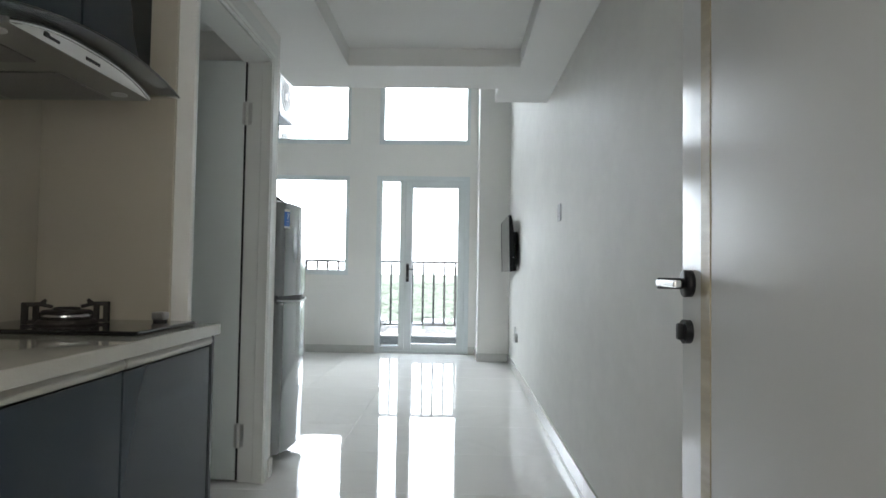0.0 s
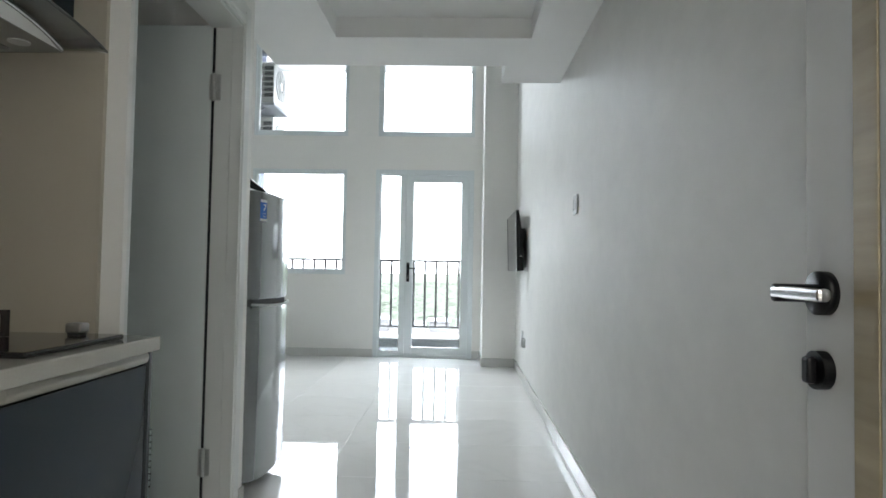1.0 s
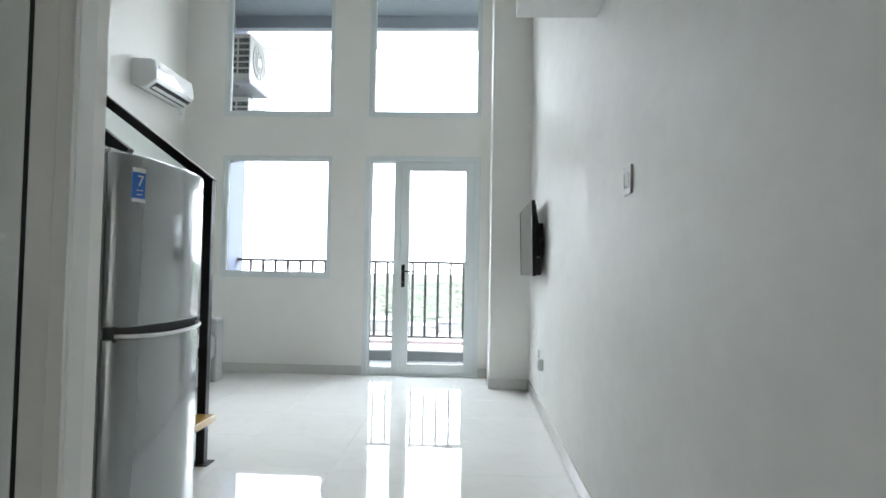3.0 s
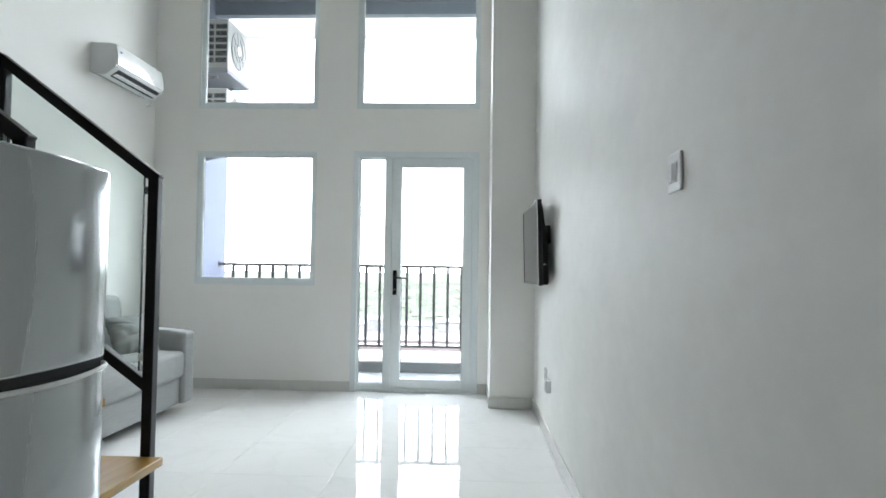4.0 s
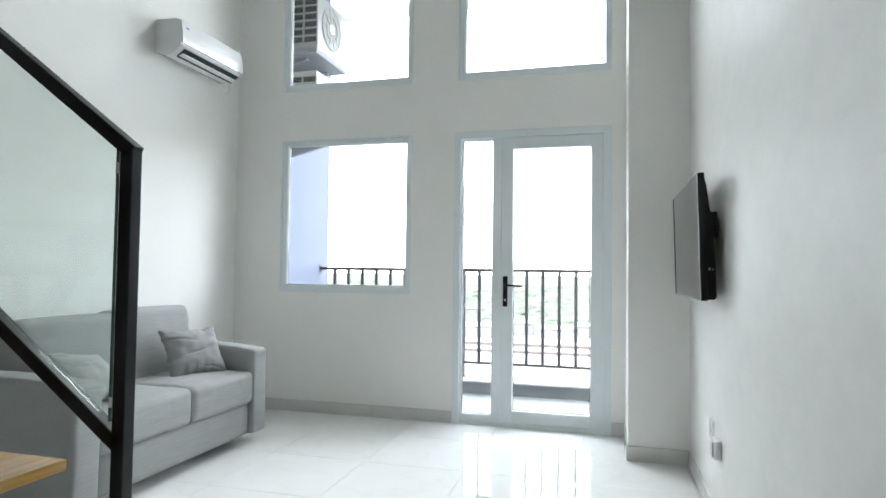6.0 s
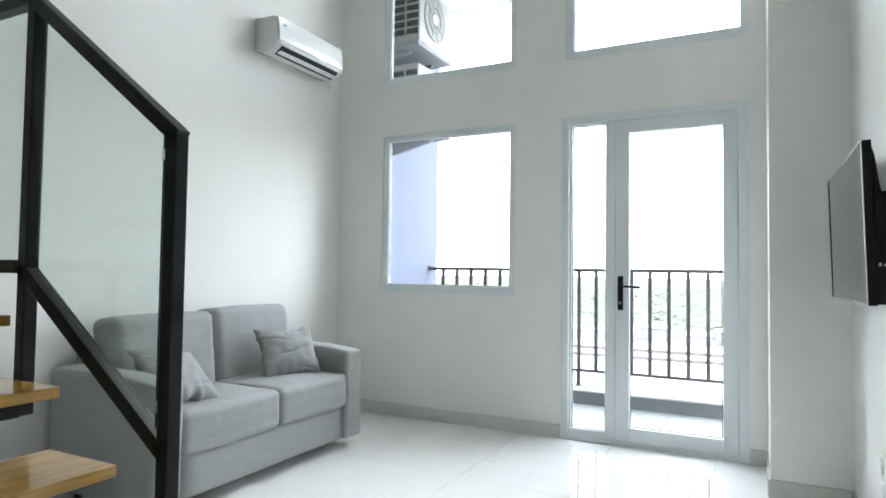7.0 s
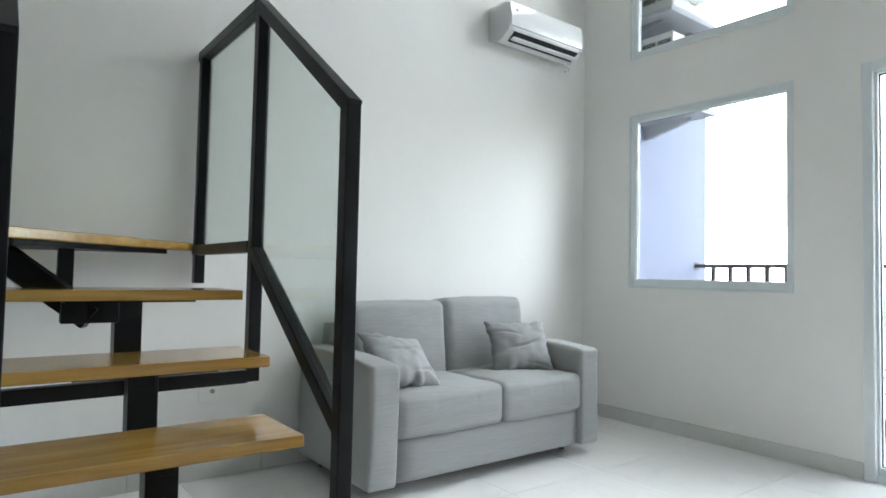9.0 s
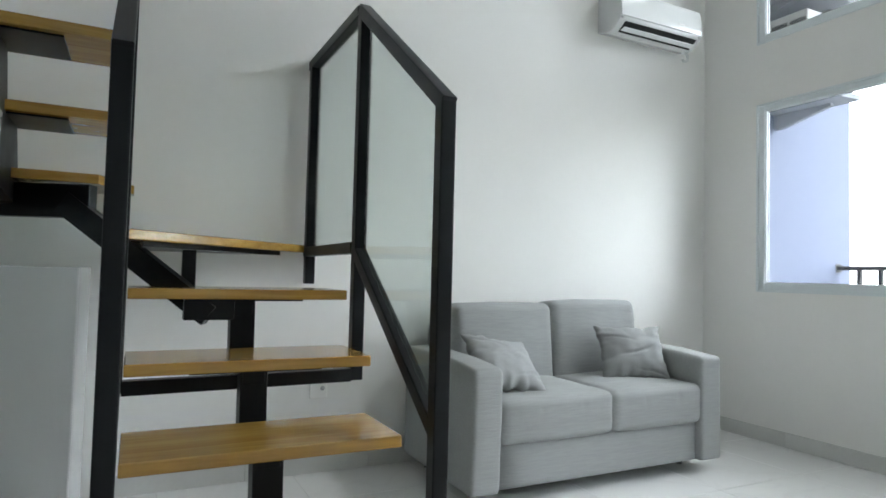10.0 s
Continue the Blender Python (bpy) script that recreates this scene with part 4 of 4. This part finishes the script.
tv_part("bezel", [(-0.006, -0.488, -0.264, 0.020, 0.488, 0.264)], TVBODY)
tv_part("screen", [(-0.0085, -0.480, -0.255, -0.0058, 0.480, 0.257)], SCREEN, "dark glossy screen", 0.0)
bm = prism([(0.0205, -0.260), (0.0205, 0.245), (0.028, 0.215), (0.038, 0.12), (0.052, 0.05), (0.054, -0.250), (0.046, -0.260)], "y", -0.482, 0.482, bevel=0.003)
bm.transform(tvt)
part("back_shell", bm, TVBODY, tv)
tv_part("rim", [(-0.0092, -0.4895, -0.2655, -0.0062, -0.481, 0.2655), (-0.0092, -0.481, -0.2655, -0.0062, 0.481, -0.2565), (-0.0092, -0.481, 0.2585, -0.0062, 0.481, 0.2655)], CHROME, "thin bright rim round the screen", 0.001)
tv_part("edge", [(-0.0105, 0.470, -0.2655, -0.0062, 0.4895, 0.2655)], TVBODY, "black far edge of the bezel", 0.001)
tv_part("port", [(0.026, -0.4835, -0.14, 0.034, -0.4815, -0.128), (0.040, -0.4835, -0.14, 0.046, -0.4815, -0.132)], SILVERTOP)
tv_part("bracket", [(0.040, -0.33, 0.0, 0.090, 0.33, 0.115), (0.054, -0.12, -0.16, 0.082, 0.12, 0.0)], BLACK, "black wall bracket")

# ---- switch and sockets ----
sw = empty("light_switch", XR, 3.763, 1.33, "white rocker light switch on the painted wall", "switch")
part("plate", boxes([(XR - 0.009, 3.726, 1.287, XR - 0.0005, 3.818, 1.384)], 0.003), SILVERTOP, sw, "silver-grey surround")
part("rocker_seat", boxes([(XR - 0.0098, 3.744, 1.309, XR - 0.0088, 3.802, 1.361)]), CONDENSER, sw)
part("rocker", prism([(XR - 0.0095, 3.747), (XR - 0.0105, 3.747), (XR - 0.0155, 3.770), (XR - 0.0125, 3.799), (XR - 0.0095, 3.799)], "z", 1.312, 1.358), ACWHITE, sw, "glossy white rocker")


def socket(y, z):
    so = empty("wall_socket", XR, y, z, "white socket low on the painted wall", "socket", "wall sockets")
    part("plate", boxes([(XR - 0.010, y - 0.043, z - 0.043, XR - 0.0005, y + 0.043, z + 0.043)], 0.003), PLASTIC, so)
    part("well", rod((XR - 0.0095, y, z), (XR - 0.0115, y, z), 0.020, 24), CONDENSER, so)


socket(6.32, 0.408)
box_socket = empty("wall_socket", XR, 6.13, 0.368, "grey-white box socket standing proud of the wall", "socket", "wall sockets")
part("plate", boxes([(XR - 0.030, 6.09, 0.328, XR - 0.0005, 6.17, 0.408)], 0.006), PLASTIC, box_socket)
part("cover", boxes([(XR - 0.036, 6.10, 0.336, XR - 0.0305, 6.16, 0.400)], 0.002), SILVERTOP, box_socket)
so = empty("wall_socket", XL, 4.95, 0.405, "white socket on the wall behind the stairs", "socket", "wall sockets")
part("plate", boxes([(XL + 0.0005, 4.905, 0.362, XL + 0.008, 4.992, 0.448)], 0.003), WALL, so)
part("well", rod((XL + 0.0075, 4.968, 0.412), (XL + 0.010, 4.968, 0.412), 0.011, 24), CONDENSER, so)

# ---- balcony ----
structure("balcony_slab", boxes([(-2.72, YF + 0.2, -0.35, 2.2, 9.40, -0.075)]), CONCRETE, "concrete balcony slab", "slab")
structure("kerb", boxes([(-2.69, 9.10, -0.074, 2.2, 9.38, 0.046)], 0.004), DARKKERB, "dark grey upstand at the balcony edge", "kerb")
structure("coping", boxes([(-2.69, 9.08, 0.047, 2.2, 9.40, 0.062)], 0.003), CONCRETE, "pale coping along the balcony upstand", "coping")
structure("wall_balcony", boxes([(-2.95, YF + 0.2, -0.35, -2.69, 9.46, 5.2)]), PURPLE, "periwinkle painted side wall of the balcony", "wall")
structure("wall_balcony_far", boxes([(2.2, YF + 0.2, -0.35, 2.4, 9.46, 5.2)]), PURPLE, "periwinkle painted side wall of the balcony", "wall")
structure("soffit", boxes([(-2.69, YF + 0.2, 4.10, 2.2, 9.0, 4.25), (-2.69, 9.0, 3.95, 2.2, 9.1, 4.45)]), GREYEXT, "grey-blue slab and beam over the balcony", "soffit")
structure("overhang_lip", boxes([(-2.69, 9.40, 3.84, 2.2, 9.46, 4.5)], 0.004), WALL, "pale edge beam outside the balcony soffit", "beam")
structure("facade", boxes([(-9, YF + 0.2, -0.35, -2.95, YF + 0.4, 5.2), (2.4, YF + 0.2, -0.35, 9, YF + 0.4, 5.2)]), PURPLE, "periwinkle facade beside the balcony", "facade")
rail = empty("balcony_railing", -0.25, 9.3, 0.06, "dark metal balcony railing with upright bars", "railing")
part("top_rail", boxes([(-2.72, 9.275, 1.105, 2.2, 9.325, 1.138)], 0.004), RAILPAINT, rail)
part("end_flange", boxes([(-2.694, 9.262, 1.085, -2.685, 9.338, 1.158)], 0.003), RAILPAINT, rail)
part("bottom_rail", boxes([(-2.69, 9.283, 0.190, 2.2, 9.317, 0.215)], 0.003), RAILPAINT, rail)
barmesh = part("bar", boxes([(-2.539, 9.285, 0.215, -2.509, 9.315, 1.105)]), RAILPAINT, rail)
for i in range(1, 30):
    ob = new("bar", barmesh.data)
    ob.parent = rail
    ob.location = (0.157 * i, 0, 0)
for x in (-2.41, -1.113, 0.184, 1.481):
    part("stub_post", boxes([(x - 0.016, 9.284, 0.062, x + 0.016, 9.316, 0.190), (x - 0.04, 9.26, 0.0621, x + 0.04, 9.34, 0.068)]), RAILPAINT, rail)


def condenser(z, label):
    c = empty("condenser_unit", -2.35, 8.33, z, label, "outdoor unit", "outdoor condensers")
    x0, x1, y0, y1 = -2.52, -2.14, 8.03, 8.56
    part("casing", boxes([(x0, y0, z, x1, y1, z + 0.50)], 0.012), CONDENSER, c)
    for i in range(6):
        for j in range(2):
            # Dark plates on the solid side stand for shaded louver slots.
            part("side_slot_shade", boxes([(x0 + 0.13 + j * 0.13, y0 - 0.004, z + 0.07 + i * 0.066, x0 + 0.24 + j * 0.13, y0 + 0.002, z + 0.115 + i * 0.066)]), DARKSLOT, c)
    yc, zc = (y0 + y1) / 2 + 0.005, z + 0.27
    ring = bmesh.new()
    for r in (0.185, 0.11):
        q = [(x1 + 0.006, yc + r * math.cos(a), zc + r * math.sin(a)) for a in [k * math.pi / 14 for k in range(29)]]
        tube(q, 0.0026, 6, ring)
    for k in range(10):
        a = k * math.pi / 5
        rod((x1 + 0.006, yc + 0.045 * math.cos(a), zc + 0.045 * math.sin(a)), (x1 + 0.006, yc + 0.185 * math.cos(a), zc + 0.185 * math.sin(a)), 0.002, 6, bm=ring)
    part("fan_grille", ring, material("condenser_grille", (0.30, 0.30, 0.29), 0.5), c)
    part("fan_well", rod((x1 + 0.001, yc, zc), (x1 + 0.003, yc, zc), 0.190, 32), material("condenser_shade", (0.30, 0.30, 0.29), 0.6), c)
    part("hub_badge", rod((x1 + 0.004, yc, zc), (x1 + 0.012, yc, zc), 0.045, 24), WHITE, c)
    s = tagged(part("condenser_shelf", boxes([(-2.689, 7.985, z - 0.048, -2.12, 8.60, z - 0.012)], 0.004), SHELF), "grey-blue painted shelf under the outdoor unit", "shelf", "condenser shelves")
    for y in (8.10, 8.50):
        part("bracket", prism([(-2.689, z - 0.049), (-2.26, z - 0.049), (-2.26, z - 0.066), (-2.64, z - 0.16), (-2.689, z - 0.16)], "y", y - 0.02, y + 0.02), SHELF, s)
        part("mounting_foot", boxes([(x0 + 0.04, y - 0.02, z - 0.0118, x1 - 0.04, y + 0.02, z - 0.0002)]), FEET, c)
    part("pipe", tube([(-2.55, 8.05, z + 0.10), (-2.60, 8.02, z + 0.02), (-2.62, 8.02, z - 0.10), (-2.63, 8.03, z - 0.45)], 0.014, 8), PLASTIC, c, "wrapped white refrigerant pipe", True)


condenser(3.005, "grey outdoor unit on a shelf by the upper window")
condenser(2.325, "grey outdoor unit on the lower shelf of the balcony")

# ---- land below ----
GZ = -24.0
g = bmesh.new()
bmesh.ops.create_grid(g, x_segments=2, y_segments=2, size=2500, matrix=Matrix.Translation((0, 2000, GZ)))
tagged(part("ground", g, MEADOW), "flat land in haze-paled green reaching the horizon", "ground", kind="structure")
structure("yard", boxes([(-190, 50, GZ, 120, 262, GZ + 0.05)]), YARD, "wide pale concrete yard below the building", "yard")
rng = random.Random(4)
for y, x0, x1, h in ((193, -120, 70, 1.0), (211, -150, 90, 1.1)):
    tagged(part("low_wall", boxes([(x0, y, GZ + 0.05, x1, y + 0.5, GZ + h)]), PINKWALL), "long low pinkish wall across the yard", "wall", "yard walls")
for i in range(15):
    x, y = -128 + 13.5 * i + rng.uniform(-4, 4), rng.uniform(238, 256)
    w, d, h = rng.uniform(8, 16), rng.uniform(8, 12), rng.uniform(3.2, 5.2)
    hs = empty("low_building", x, y, GZ, "pale low building with a light sheet roof", "building", "low buildings below")
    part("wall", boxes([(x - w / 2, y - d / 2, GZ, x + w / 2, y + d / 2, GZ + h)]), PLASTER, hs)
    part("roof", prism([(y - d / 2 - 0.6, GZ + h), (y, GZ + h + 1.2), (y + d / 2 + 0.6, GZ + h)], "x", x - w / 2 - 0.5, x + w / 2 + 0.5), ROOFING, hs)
    for k in range(3):
        part("window", boxes([(x - w / 2 + (k + 0.6) * w / 3.4, y - d / 2 - 0.06, GZ + 1.2, x - w / 2 + (k + 0.6) * w / 3.4 + 1.2, y - d / 2 + 0.02, GZ + 2.4)]), ROOFING, hs)
verts, faces = [], []
for i in range(1900):
    y = 272 + 900 * rng.random() ** 1.6
    x = rng.uniform(-0.9, 0.75) * y
    hgt = rng.uniform(3.0, 5.5) if rng.random() < 0.85 else rng.uniform(5.5, 8)
    wide = rng.uniform(3.0, 5.5)
    k0, ring = len(verts), 9
    for r, up in ((2.3, 0.05), (1.6, 0.62), (0.8, 0.88)):
        verts += [Vector((x + r * wide * math.cos(a * math.tau / ring), y + r * wide * math.sin(a * math.tau / ring), GZ + hgt * up * rng.uniform(0.88, 1.0))) for a in range(ring)]
    verts.append(Vector((x, y, GZ + 0.95 * hgt)))
    for q in range(2):
        faces += [(k0 + q * ring + a, k0 + q * ring + (a + 1) % ring, k0 + (q + 1) * ring + (a + 1) % ring, k0 + (q + 1) * ring + a) for a in range(ring)]
    faces += [(k0 + 2 * ring + a, k0 + 2 * ring + (a + 1) % ring, k0 + 3 * ring) for a in range(ring)]
    for j in range(12):
        c = Vector((x + rng.gauss(0, wide), y + rng.gauss(0, wide), 0))
        lift = max(0.15, 1 - ((c.x - x) ** 2 + (c.y - y) ** 2) / (2.4 * wide) ** 2)
        c.z = GZ + hgt * lift * rng.uniform(0.9, 1.04)
        n1 = Vector((rng.gauss(0, 1), rng.gauss(0, 0.8) - 1.0, rng.gauss(0, 0.5) + 6.0)).normalized()
        t1 = n1.orthogonal().normalized() * rng.uniform(1.2, 2.2)
        t2 = n1.cross(t1)
        k = len(verts)
        verts += [c + t1, c + t2 * 0.8, c - t1, c - t2 * 0.8]
        faces.append((k, k + 1, k + 2, k + 3))
wm = bpy.data.meshes.new("far_trees")
wm.from_pydata(verts, [], faces)
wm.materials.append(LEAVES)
tagged(new("far_trees", wm), "belt of distant trees in haze-paled green", "trees", kind="stuff")

# ---- floor tiles ----
fl = structure("floor", boxes([(XL - 0.15, -0.3, -0.12, XR + 0.15, YF + 0.15, -0.004)]), GROUT, "polished white marble-look floor tiles", "floor")
xs = [XL] + [-2.27 + 0.6 * i for i in range(6) if XL < -2.27 + 0.6 * i < XR] + [XR]
ys = [-0.3] + [0.035 + 0.6 * i for i in range(13) if 0.035 + 0.6 * i < YF] + [YF]
for i in range(len(xs) - 1):
    for j in range(len(ys) - 1):
        part("tile", boxes([(xs[i] + 0.001, ys[j] + 0.001, -0.010, xs[i + 1] - 0.001, ys[j + 1] - 0.001, 0.0)], 0.0008), TILE, fl)
bf = structure("balcony_floor", boxes([(-2.69, YF + 0.2, -0.0749, 2.2, 9.099, -0.066)]), GROUT, "grey balcony floor tiles", "floor")
for i in range(12):
    for j in range(3):
        x0, y0 = -2.69 + 0.4 * i, YF + 0.2 + 0.4 * j
        part("tile", boxes([(x0 + 0.002, y0 + 0.002, -0.070, x0 + 0.398, min(y0 + 0.398, 9.097), -0.060)], 0.001), BALTILE, bf)
